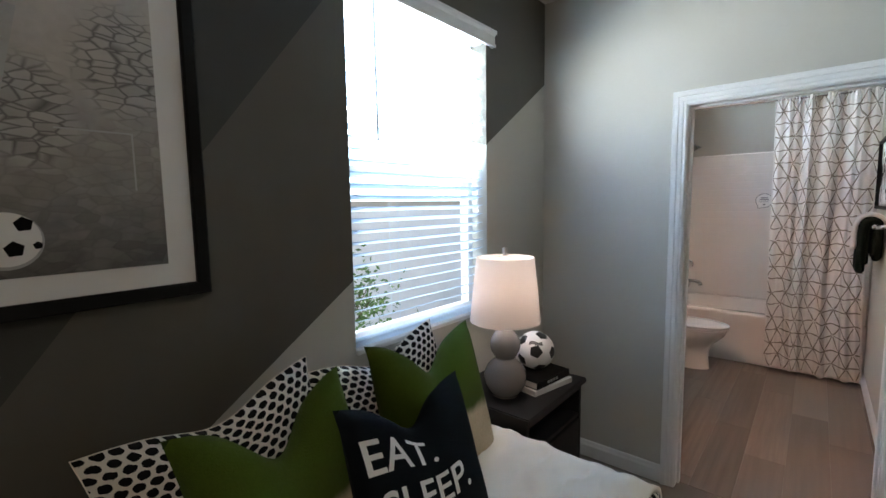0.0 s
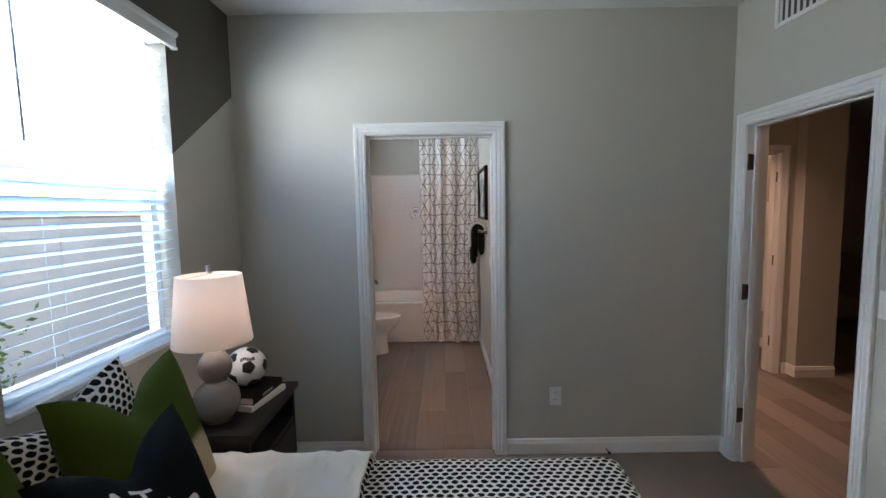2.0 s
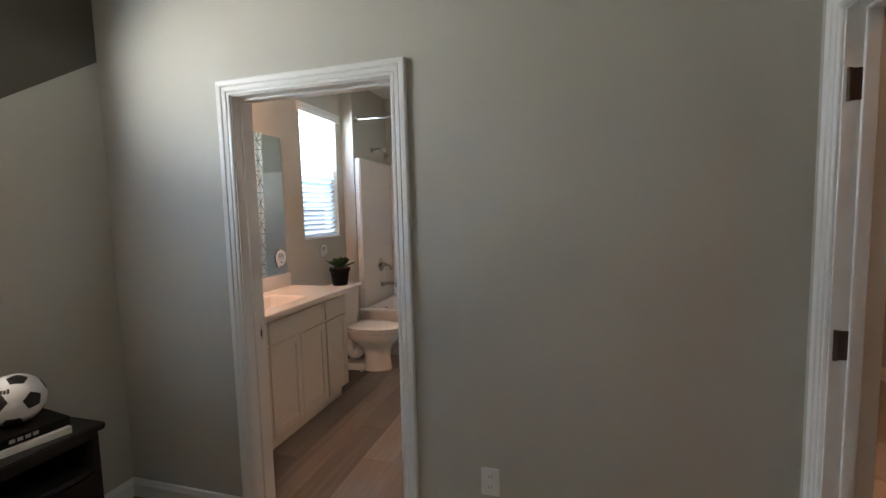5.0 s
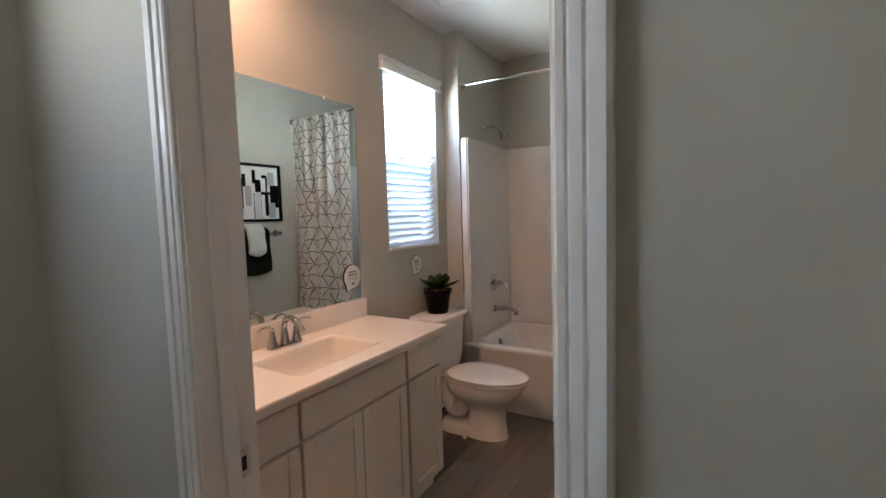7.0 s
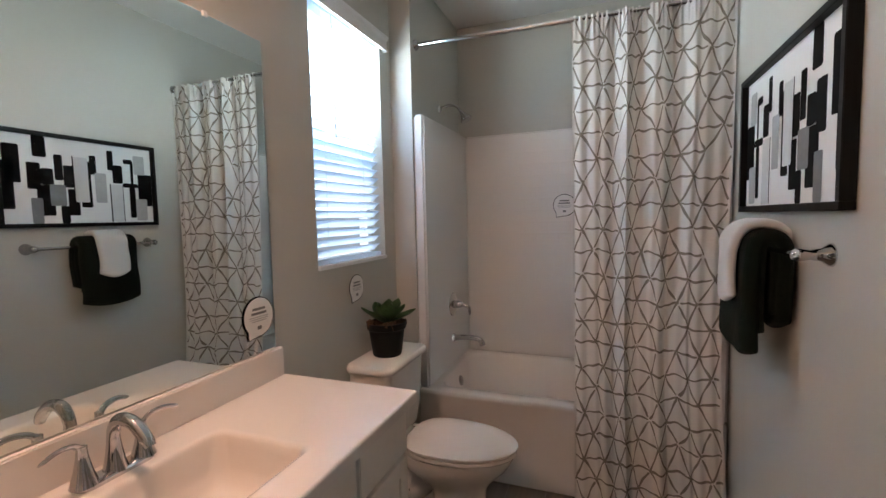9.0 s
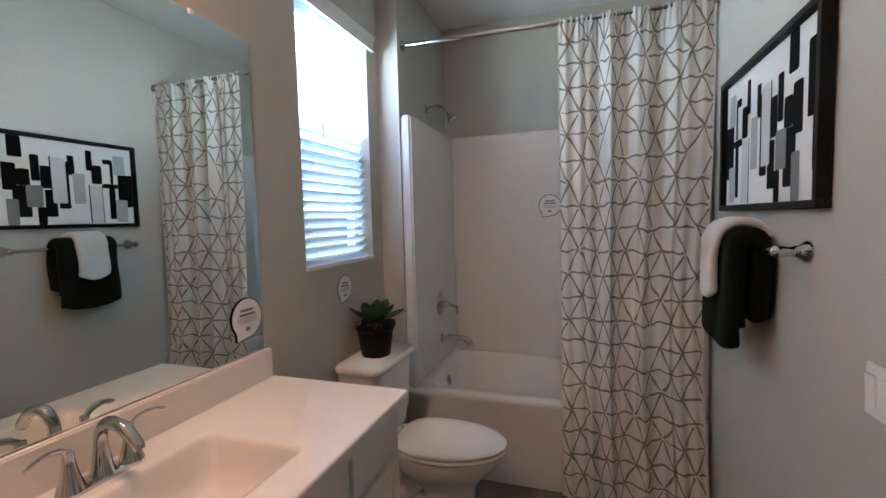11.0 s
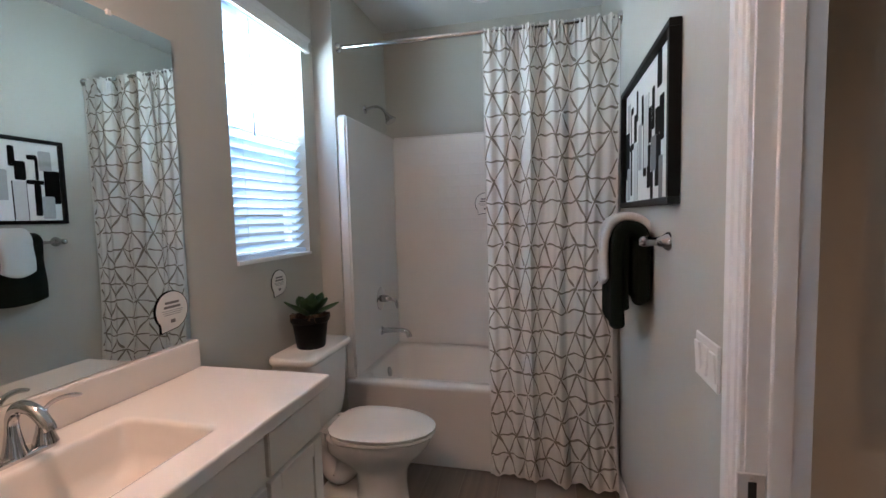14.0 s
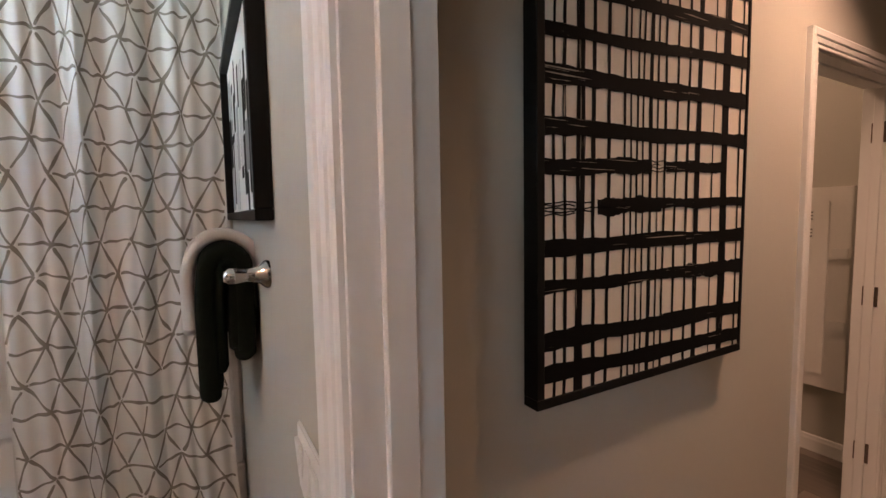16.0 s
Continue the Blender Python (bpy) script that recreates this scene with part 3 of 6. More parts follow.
def baseboard(path):
    """Runs with the room on the right of the line."""
    whole("baseboard", sweep(BASE_PROFILE, [(x, y, 0.0) for x, y in path]), M_TRIM, "white moulded baseboard", "baseboard", kind="structure")


baseboard([(-1.32, -1.35), (-1.32, 2.52), (-0.595, 2.52)])
baseboard([(0.324, 2.52), (1.70, 2.52), (1.70, 2.465)])
baseboard([(1.70, 1.565), (1.70, -1.35), (-1.32, -1.35)])
baseboard([(-1.33, 3.99), (-1.33, 4.97), (-1.21, 4.97)])
baseboard([(0.36, 4.955), (0.36, 3.56)])
baseboard([(0.464, 3.52), (0.464, 3.81), (2.085, 3.81)])
baseboard([(3.062, 3.81), (3.12, 3.81), (3.12, 3.70), (3.47, 3.70)])
baseboard([(2.0, 5.75), (3.45, 5.75), (3.45, 3.93)])
baseboard([(1.82, 2.465), (1.82, 2.648), (0.464, 2.648), (0.464, 2.70)])

# ---- windows and blinds ----


def window(name, opening, x_in, label):
    """Vinyl single-hung window near the outer face, with a painted sill."""
    y0, y1, z0, z1 = opening
    e = thing(name, (-1.44, (y0 + y1) / 2, z0), label, "window", kind="structure")
    xo = -1.465
    fr = part("window_frame", boxes((xo, y0, z0, xo + 0.05, y0 + 0.04, z1), (xo, y1 - 0.04, z0, xo + 0.05, y1, z1), (xo, y0 + 0.04, z0, xo + 0.05, y1 - 0.04, z0 + 0.045), (xo, y0 + 0.04, z1 - 0.04, xo + 0.05, y1 - 0.04, z1)), M_VINYL, e)
    zm = (z0 + z1) / 2
    part("meeting_rail", boxes((xo + 0.004, y0 + 0.04, zm - 0.025, xo + 0.046, y1 - 0.04, zm + 0.025)), M_VINYL, fr)
    for a, b in ((z0 + 0.045, zm - 0.025), (zm + 0.025, z1 - 0.04)):
        g = part("pane", boxes((xo + 0.018, y0 + 0.04, a, xo + 0.022, y1 - 0.04, b)), M_GLASS, e)
        g.visible_shadow = False
    part("window_sill", boxes((xo + 0.05, y0, z0, x_in + 0.012, y1, z0 + 0.018), bevel=0.003), M_TRIM, e)
    return e


window("window_1", WIN_BED, -1.32, "white vinyl bedroom window behind a slatted blind")
window("window_2", WIN_BATH, -1.33, "white vinyl bathroom window behind a slatted blind")


def blind(opening, x_in, label, tilt, wand, cords):
    """Two-inch slatted blind: valance with returns, slats, ladder cords, bottom rail and a tilt wand."""
    y0, y1, z0, z1 = opening
    xc = x_in - 0.045
    e = thing("window_blind", (xc, (y0 + y1) / 2, z0 + 0.02), label, "blind")
    vz = z1 - 0.062
    prof = [(0.0, 0.0), (0.016, 0.0), (0.016, 0.012), (0.012, 0.016), (0.012, 0.052), (0.016, 0.058), (0.020, 0.066), (0.020, 0.080), (0.0, 0.080)]
    path = [(x_in - 0.001, y0 - 0.035, vz), (x_in + 0.028, y0 - 0.035, vz), (x_in + 0.028, y1 + 0.05, vz), (x_in - 0.001, y1 + 0.05, vz)]
    part("valance", sweep([(a - 0.016, b) for a, b in prof], path), M_TRIM, e)
    part("head_rail", boxes((xc - 0.026, y0 + 0.006, z1 - 0.05, xc + 0.026, y1 - 0.006, z1 - 0.004)), M_SLAT, e)
    zb = z0 + 0.032
    pitch = 0.0445
    n = int((z1 - 0.07 - zb) / pitch)
    w, c = 0.0252, radians(tilt)

    def slat(y_from, y_to, s0, s1, bm):
        """A length of curved slat between two chords of its width."""
        up = [s0 + (s1 - s0) * k / 4 for k in range(5)]
        ring = [(s, 1) for s in up] + [(s, -1) for s in up[::-1]]
        sec = []
        for q, th in ring:
            u, v = q * w, 0.0011 * th + 0.002 * (1 - q * q)
            sec.append((u * math.cos(c) - v * math.sin(c), u * math.sin(c) + v * math.cos(c)))
        loft([[(px, yy, pz) for px, pz in sec] for yy in (y_from, y_to)], bm)
    plain, holed = bmesh.new(), bmesh.new()
    ya, yb, yh = y0 + 0.007, y1 - 0.007, cords[0]
    slat(ya, yb, -1, 1, plain)
    slat(ya, yh - 0.010, -1, 1, holed)
    slat(yh + 0.010, yb, -1, 1, holed)
    slat(yh - 0.010, yh + 0.010, -1, -0.42, holed)
    slat(yh - 0.010, yh + 0.010, 0.42, 1, holed)
    first = {}
    for k in range(n):
        zc = zb + 0.035 + k * pitch
        key = zc > 2.03
        if key not in first:
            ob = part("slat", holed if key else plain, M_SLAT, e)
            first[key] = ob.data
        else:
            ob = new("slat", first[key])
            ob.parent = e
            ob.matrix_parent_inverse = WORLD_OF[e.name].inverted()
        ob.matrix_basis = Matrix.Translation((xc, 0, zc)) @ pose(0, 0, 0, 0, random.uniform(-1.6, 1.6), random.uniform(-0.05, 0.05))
    part("bottom_rail", boxes((xc - 0.026, y0 + 0.007, zb - 0.014, xc + 0.026, y1 - 0.007, zb + 0.008), bevel=0.004), M_SLAT, e)
    for yy in cords:
        for dx in (-0.027, 0.027):
            part("ladder_cord", tube([(xc + dx, yy, zb), (xc + dx, yy, z1 - 0.05)], 0.0009, 5), M_SLAT, e)
    part("tilt_wand", tube([(xc + 0.042, wand, z1 - 0.06), (xc + 0.044, wand + 0.004, z1 - 0.60)], 0.004, 8), surface("clear_wand", (0.45, 0.47, 0.48), 0.2, var=0.02, bump=0.0), e)
    return e


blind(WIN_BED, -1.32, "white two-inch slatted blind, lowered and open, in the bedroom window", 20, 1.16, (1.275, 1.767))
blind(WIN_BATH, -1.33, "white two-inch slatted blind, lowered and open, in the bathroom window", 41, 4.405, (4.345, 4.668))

# ---- outside ----
whole("ground", boxes((-400, -400, -0.35, -1.48, 400, -0.15)), M_GROUND, "pale gravel side yard beyond the windows", "ground", kind="structure")
M_SKY = glow("hazy_bright_sky", (0.64, 0.83, 1.0), 3.4)
whole("backdrop", boxes((-60.2, -150, -0.15, -60, 150, 50)), M_SKY, "hazy bright sky beyond the garden wall", "sky", kind="structure")
FENCE = thing("garden_wall", (-4.7, 2, -0.15), "pale stucco garden wall across the side yard", "garden wall")
part("wall", boxes((-4.9, -14, -0.15, -4.71, 18, 1.55)), M_FENCE, FENCE)
part("cap", boxes((-4.94, -14, 1.55, -4.67, 18, 1.62), bevel=0.01), M_STUCCO, FENCE)


def shrub(at, size, seed):
    rng = random.Random(seed)
    e = thing("shrub", at, "green leafy shrub in the gravel side yard", "shrub")
    bt = bmesh.new()
    bl = bmesh.new()
    for _ in range(9):
        a = rng.uniform(0, 6.28)
        top = Vector(at) + Vector((math.cos(a) * size * 0.4, math.sin(a) * size * 0.4, size * rng.uniform(0.6, 1.0)))
        tube(arc([at, (Vector(at) + top) / 2 + Vector((0, 0, 0.08)), top], 4), [0.012 - 0.001 * i for i in range(9)], 5, bt)
        for _ in range(70):
            c = top + Vector((rng.gauss(0, 0.14), rng.gauss(0, 0.14), rng.gauss(-0.12, 0.16))) * size
            m = Matrix.LocRotScale(c, Euler((rng.uniform(0, 6), rng.uniform(0, 6), rng.uniform(0, 6))), None)
            q = [bl.verts.new(m @ Vector(v)) for v in ((0, -0.035, 0), (0.016, 0, 0.004), (0, 0.04, 0), (-0.016, 0, 0.004))]
            bl.faces.new(q)
    part("stem", bt, M_SOIL, e)
    part("crown", bl, M_SHRUB, e)


shrub((-3.7, 2.55, -0.15), 1.05, 3)

# ---- bedroom: bed ----


def shaped(s, a, b, r):
    """Arc length s measured from a: straight to b less r, then round and down; gives place and drop."""
    flat = b - a - r
    if s <= flat:
        return a + s, 0.0
    q = (s - flat) / r
    if q < math.pi / 2:
        return b - r + r * math.sin(q), r * (1 - math.cos(q))
    return b, r + (s - flat - r * math.pi / 2)


def cover(x0, x1, y0, y1, top, r, drop, foot, puff, seed, nx=60, ny=70):
    """A quilt over a mattress, with its sides (and foot) hanging; UV in metres."""
    ym = (y0 + y1) / 2
    half = (y1 - y0) / 2 - r + r * math.pi / 2 + drop
    lx = (x1 - x0) if not foot else (x1 - x0 - r + r * math.pi / 2 + drop)

    def place(u, v):
        sx, sy = u * lx, (2 * v - 1) * half
        x, dx = shaped(sx, x0, x1, r) if foot else (x0 + sx, 0.0)
        y, dy = shaped(abs(sy), 0.0, (y1 - y0) / 2, r)
        y = ym + math.copysign(y, sy)
        n = noise.noise(Vector((x * 4.0 + seed, y * 4.0, 0.3))) + 0.5 * noise.noise(Vector((x * 11.0, y * 11.0 + seed, 0.9)))
        d = min(dx + dy, r + drop)
        ridge = 1 - abs(noise.noise(Vector((x * 9.0 + 0.8 * n, y * 3.2 + seed, 2.1))) * 2.2)
        out = puff * n + 0.32 * puff * max(0.0, ridge) ** 3
        return Vector((x + (out if dx > r else 0), y + math.copysign(out if dy > r else 0, sy), top - d + (out if d < r else 0)))
    bm = grid_surface(place, nx, ny, lambda u, v: (u * lx, v * 2 * half))
    return bm


BED = thing("bed", (-0.33, 0.78, 0.0), "full-size bed with white mattress against the window wall", "bed")
part("box_spring", boxes((-1.27, 0.13, 0.14, 0.57, 1.43, 0.33), bevel=0.02), M_SHEET, BED)
part("mattress", boxes((-1.27, 0.12, 0.33, 0.575, 1.44, 0.565), bevel=0.05, seg=4), M_SHEET, BED, smooth=True)
for x, y in ((-1.2, 0.2), (-1.2, 1.36), (0.5, 0.2), (0.5, 1.36)):
    part("leg", boxes((x - 0.03, y - 0.03, 0, x + 0.03, y + 0.03, 0.14), bevel=0.004), M_DARKWOOD, BED)


def quilt(name, bm, material, label, thick):
    ob = whole(name, bm, material, label, "bedding", smooth=True)
    md = ob.modifiers.new("thickness", "SOLIDIFY")
    md.thickness, md.offset = thick, -1.0
    return ob


quilt("duvet", cover(-1.02, -0.345, 0.085, 1.495, 0.666, 0.13, 0.12, False, 0.032, 2.0, 90, 100), M_LINEN, "cream cotton duvet turned back on the bed", 0.02)
quilt("coverlet", cover(-0.36, 0.615, 0.085, 1.475, 0.618, 0.07, 0.26, True, 0.006, 7.0, 80, 90), M_DOT, "cream coverlet with black woven dots over the bed foot", 0.012)
# rolled hem where the coverlet is folded back
hem = arc([(-0.362, 0.09, 0.56), (-0.365, 0.15, 0.622), (-0.355, 0.6, 0.632), (-0.365, 1.0, 0.630), (-0.36, 1.40, 0.622), (-0.362, 1.472, 0.56)], 8)
bm = tube(hem, 0.019, 10)
lay = bm.loops.layers.uv.new("UVMap")
for f in bm.faces:
    for lp in f.loops:
        lp[lay].uv = (lp.vert.co.y, lp.vert.co.x + lp.vert.co.z)
part("hem", bm, M_DOT, bpy.data.objects["coverlet"], smooth=True)


def pillow_point(u, v, side, w, h, t, chop):
    x = u * w / 2 * (1 - 0.09 * (1 - v * v) * abs(u))
    y = v * h / 2 * (1 - 0.09 * (1 - u * u) * abs(v))
    k = max(0.0, (v + 0.35) / 1.35) ** 1.4
    y -= chop * math.exp(-(u / 0.42) ** 2) * k
    b = max(0.0, (1 - u * u) * (1 - v * v)) ** 0.40
    z = side * t / 2 * b * (1 - 0.45 * k * math.exp(-(u / 0.3) ** 2) * (1 if chop else 0))
    z += 0.006 * noise.noise(Vector((x * 9, y * 9, w * 7))) * b
    return Vector((x, y, z))


def lean(at, a, turn=0.0, roll=0.0):
    """Frame of a cushion that leans back by a degrees: width along y, face to +x."""
    ca, sa = math.cos(radians(a)), math.sin(radians(a))
    m = Matrix(((0, -sa, ca, 0), (1, 0, 0, 0), (0, ca, sa, 0), (0, 0, 0, 1)))
    return Matrix.Translation(at) @ pose(0, 0, 0, 0, 0, turn) @ m @ pose(0, 0, 0, 0, 0, roll)


def cushion(name, label, material, w, h, t, m, edge, chop=0.0, n=26):
    bm = bmesh.new()
    lay = bm.loops.layers.uv.new("UVMap")
    for side in (1, -1):
        vs = [[bm.verts.new(pillow_point(2 * i / n - 1, 2 * j / n - 1, side, w, h, t, chop)) for j in range(n + 1)] for i in range(n + 1)]
        for i in range(n):
            for j in range(n):
                f = bm.faces.new((vs[i][j], vs[i + 1][j], vs[i + 1][j + 1], vs[i][j + 1]))
                for lp, (a, b) in zip(f.loops, ((i, j), (i + 1, j), (i + 1, j + 1), (i, j + 1))):
                    lp[lay].uv = ((a / n - 0.5) * w, (b / n - 0.5) * h)
    bmesh.ops.remove_doubles(bm, verts=bm.verts[:], dist=1e-5)
    bm.transform(m)
    ob = whole(name, bm, material, label, "pillow", smooth=True)
    rim = [(2 * i / n - 1, -1.0) for i in range(n)] + [(1.0, 2 * i / n - 1) for i in range(n)] + [(1 - 2 * i / n, 1.0) for i in range(n)] + [(-1.0, 1 - 2 * i / n) for i in range(n + 1)]
    if edge:
        part("piping", tube([m @ pillow_point(u, v, 1, w, h, t, chop) for u, v in rim], 0.0018, 6), edge, ob, smooth=True)
    return ob


cushion("pillow_sham", "cream pillow sham with black woven dots against the wall", M_DOT, 0.60, 0.50, 0.19, lean((-1.13, 0.475, 0.815), 16, 4, 5), M_LINEN, 0.05)
cushion("pillow_sham", "cream pillow sham with black woven dots beside the lamp", M_DOT, 0.58, 0.50, 0.19, lean((-1.15, 1.045, 0.815), 14, -3, 6), M_LINEN, 0.06)
cushion("throw_pillow", "green and oatmeal ombre throw pillow, creased on top", M_OMBRE, 0.48, 0.50, 0.18, lean((-0.955, 0.525, 0.845), 20, 6, 1), None, 0.13)
cushion("throw_pillow", "green and oatmeal ombre throw pillow beside the nightstand", M_OMBRE, 0.50, 0.52, 0.18, lean((-0.985, 1.10, 0.855), 18, -2, -2), None, 0.12)
M_NAVY_POSE = lean((-0.765, 0.795, 0.835), 22, 3, -6)
NAVY = cushion("throw_pillow", "navy throw pillow lettered in white, creased on top", M_NAVY, 0.47, 0.47, 0.15, M_NAVY_POSE, None, 0.085)


def lettering(text, x, y, size, parent):
    """White letters laid on the navy pillow's face."""
    cu = bpy.data.curves.new("lettering", "FONT")
    cu.body, cu.size, cu.extrude, cu.offset, cu.resolution_u = text, size, 0.0, 0.0012, 3
    ob = bpy.data.objects.new("lettering_source", cu)
    scene.collection.objects.link(ob)
    bpy.context.view_layer.update()
    me = bpy.data.meshes.new_from_object(ob)
    bpy.data.objects.remove(ob)
    bm = bmesh.new()
    bm.from_mesh(me)
    bmesh.ops.triangulate(bm, faces=bm.faces[:])
    bmesh.ops.subdivide_edges(bm, edges=[e for e in bm.edges if e.calc_length() > 0.012], cuts=2, use_grid_fill=True)
    bmesh.ops.triangulate(bm, faces=bm.faces[:])
    for v in bm.verts:
        lx, ly = v.co.x + x, v.co.y + y
        u, w = 2 * lx / 0.47, 2 * ly / 0.47
        p = pillow_point(max(-0.98, min(0.98, u)), max(-0.98, min(0.98, w)), 1, 0.47, 0.47, 0.15, 0.085)
        v.co = M_NAVY_POSE @ (p + Vector((0, 0, 0.0035)))
    part("lettering", bm, M_LETTER, parent, "white stitched capital letters")


lettering("EAT.", -0.222, 0.072, 0.118, NAVY)
lettering("SLEEP.", -0.202, -0.053, 0.118, NAVY)

# ---- bedroom: nightstand and what stands on it ----
NS = thing("nightstand", (-1.07, 1.785, 0), "dark charcoal wooden nightstand with open shelf and drawer", "nightstand")
nx0, nx1, ny0, ny1 = -1.30, -0.862, 1.515, 2.055
part("tabletop", boxes((nx0, ny0 - 0.018, 0.655, nx1 + 0.02, ny1 + 0.018, 0.683), bevel=0.005), M_DARKWOOD, NS)
part("side_panel", boxes((nx0, ny0, 0.06, nx1, ny0 + 0.022, 0.655), bevel=0.002), M_DARKWOOD, NS)
part("side_panel", boxes((nx0, ny1 - 0.022, 0.06, nx1, ny1, 0.655), bevel=0.002), M_DARKWOOD, NS)
part("back_panel", boxes((nx0, ny0 + 0.022, 0.06, nx0 + 0.012, ny1 - 0.022, 0.655)), M_DARKWOOD, NS)
part("shelf", boxes((nx0 + 0.012, ny0 + 0.022, 0.488, nx1 - 0.004, ny1 - 0.022, 0.508), bevel=0.002), M_DARKWOOD, NS)
part("front_rail", boxes((nx1 - 0.022, ny0 + 0.022, 0.628, nx1, ny1 - 0.022, 0.655)), M_DARKWOOD, NS)
for z0, z1 in ((0.29, 0.482), (0.088, 0.284)):
    dr = part("drawer", boxes((nx0 + 0.05, ny0 + 0.026, z0, nx1 + 0.002, ny1 - 0.026, z1), bevel=0.003), M_DARKWOOD, NS)
    part("knob", lathe([(0, 0), (0.008, 0), (0.007, 0.012), (0.015, 0.018), (0.014, 0.026), (0, 0.028)], 16, pose(nx1 + 0.002, (ny0 + ny1) / 2, (z0 + z1) / 2, 0, 90, 0)), M_BLACK, dr, smooth=True)
part("base", boxes((nx0, ny0, 0.0, nx1 - 0.02, ny1, 0.06), bevel=0.003), M_DARKWOOD, NS)

LX, LY = -1.055, 1.655
LAMP = thing("table_lamp", (LX, LY, 0.683), "grey glazed double-gourd table lamp with lit white shade", "lamp")
G = [(0.0, 0.0), (0.055, 0.0), (0.058, 0.006), (0.075, 0.022), (0.092, 0.055), (0.097, 0.085), (0.092, 0.115), (0.076, 0.145), (0.054, 0.165), (0.045, 0.175), (0.052, 0.187), (0.064, 0.208), (0.069, 0.235), (0.064, 0.263), (0.048, 0.29), (0.026, 0.31), (0.018, 0.318), (0.0, 0.32)]
gp = arc([(r, 0, z) for r, z in G], 3)
part("base", lathe([(max(0.0, p.x), p.z) for p in gp], 40, Matrix.Translation((LX, LY, 0.683))), M_CERAMIC, LAMP, smooth=True)
part("stem", lathe([(0, 0.32), (0.009, 0.32), (0.009, 0.46), (0.0, 0.46)], 12, Matrix.Translation((LX, LY, 0.683))), M_NICKEL, LAMP)
sh = [(0.158, 0.345), (0.1585, 0.347), (0.1285, 0.632), (0.128, 0.634), (0.1265, 0.634), (0.1565, 0.345), (0.158, 0.345)]
part("shade", lathe(sh, 48, Matrix.Translation((LX, LY, 0.683))), M_SHADE, LAMP, "white linen drum shade, lit", smooth=True)
bm = lathe([(0, 0.64), (0.011, 0.64), (0.011, 0.676), (0, 0.676)], 16, Matrix.Translation((LX, LY, 0.683)))
part("finial", bm, M_NICKEL, LAMP, "brushed metal finial")
bm = bmesh.new()
for a in (0, 120, 240):
    c, q = math.cos(radians(a)), math.sin(radians(a))
    tube([(LX, LY, 1.322), (LX + 0.127 * c, LY + 0.127 * q, 1.312)], 0.0018, 6, bm)
part("harp", bm, M_NICKEL, LAMP)
bulb = [(0, 0.45), (0.013, 0.455), (0.014, 0.475), (0.026, 0.51), (0.028, 0.53), (0.02, 0.552), (0, 0.56)]
part("bulb", lathe(bulb, 20, Matrix.Translation((LX, LY, 0.683))), M_BULB, LAMP, smooth=True).visible_shadow = False


def book(at, w, d, h, turn, cover_material, label):
    e = thing("book", at, label, "book", "books on the nightstand")
    m = pose(*at, 0, 0, turn)
    for n, b, mat in (("cover", (-w / 2, -d / 2, 0, w / 2, d / 2, 0.003), cover_material), ("cover", (-w / 2, -d / 2, h - 0.003, w / 2, d / 2, h), cover_material), ("spine", (w / 2 - 0.003, -d / 2, 0.003, w / 2, d / 2, h - 0.003), cover_material), ("pages", (-w / 2 + 0.004, -d / 2 + 0.004, 0.003, w / 2 - 0.003, d / 2 - 0.004, h - 0.003), M_PAPER)):
        bm = boxes(b, bevel=0.001, seg=1)
        bm.transform(m)
        part(n, bm, mat, e)
    return e, m


bk, bmx = book((-1.0, 1.86, 0.683), 0.20, 0.27, 0.026, -12, M_PAPER, "white hardback book lying on the nightstand")
bk, bmx = book((-1.005, 1.865, 0.709), 0.19, 0.26, 0.034, -8, M_BLACK, "black hardback book under the soccer ball")
for k in range(4):
    bm = boxes((0.0951, -0.05 + 0.022 * k, 0.011, 0.0955, -0.034 + 0.022 * k, 0.024))
    bm.transform(bmx)
    part("title_mark", bm, M_MID_INK, bk)

BALL_AT, BALL_R = Vector((-1.03, 1.89, 0.834)), 0.092


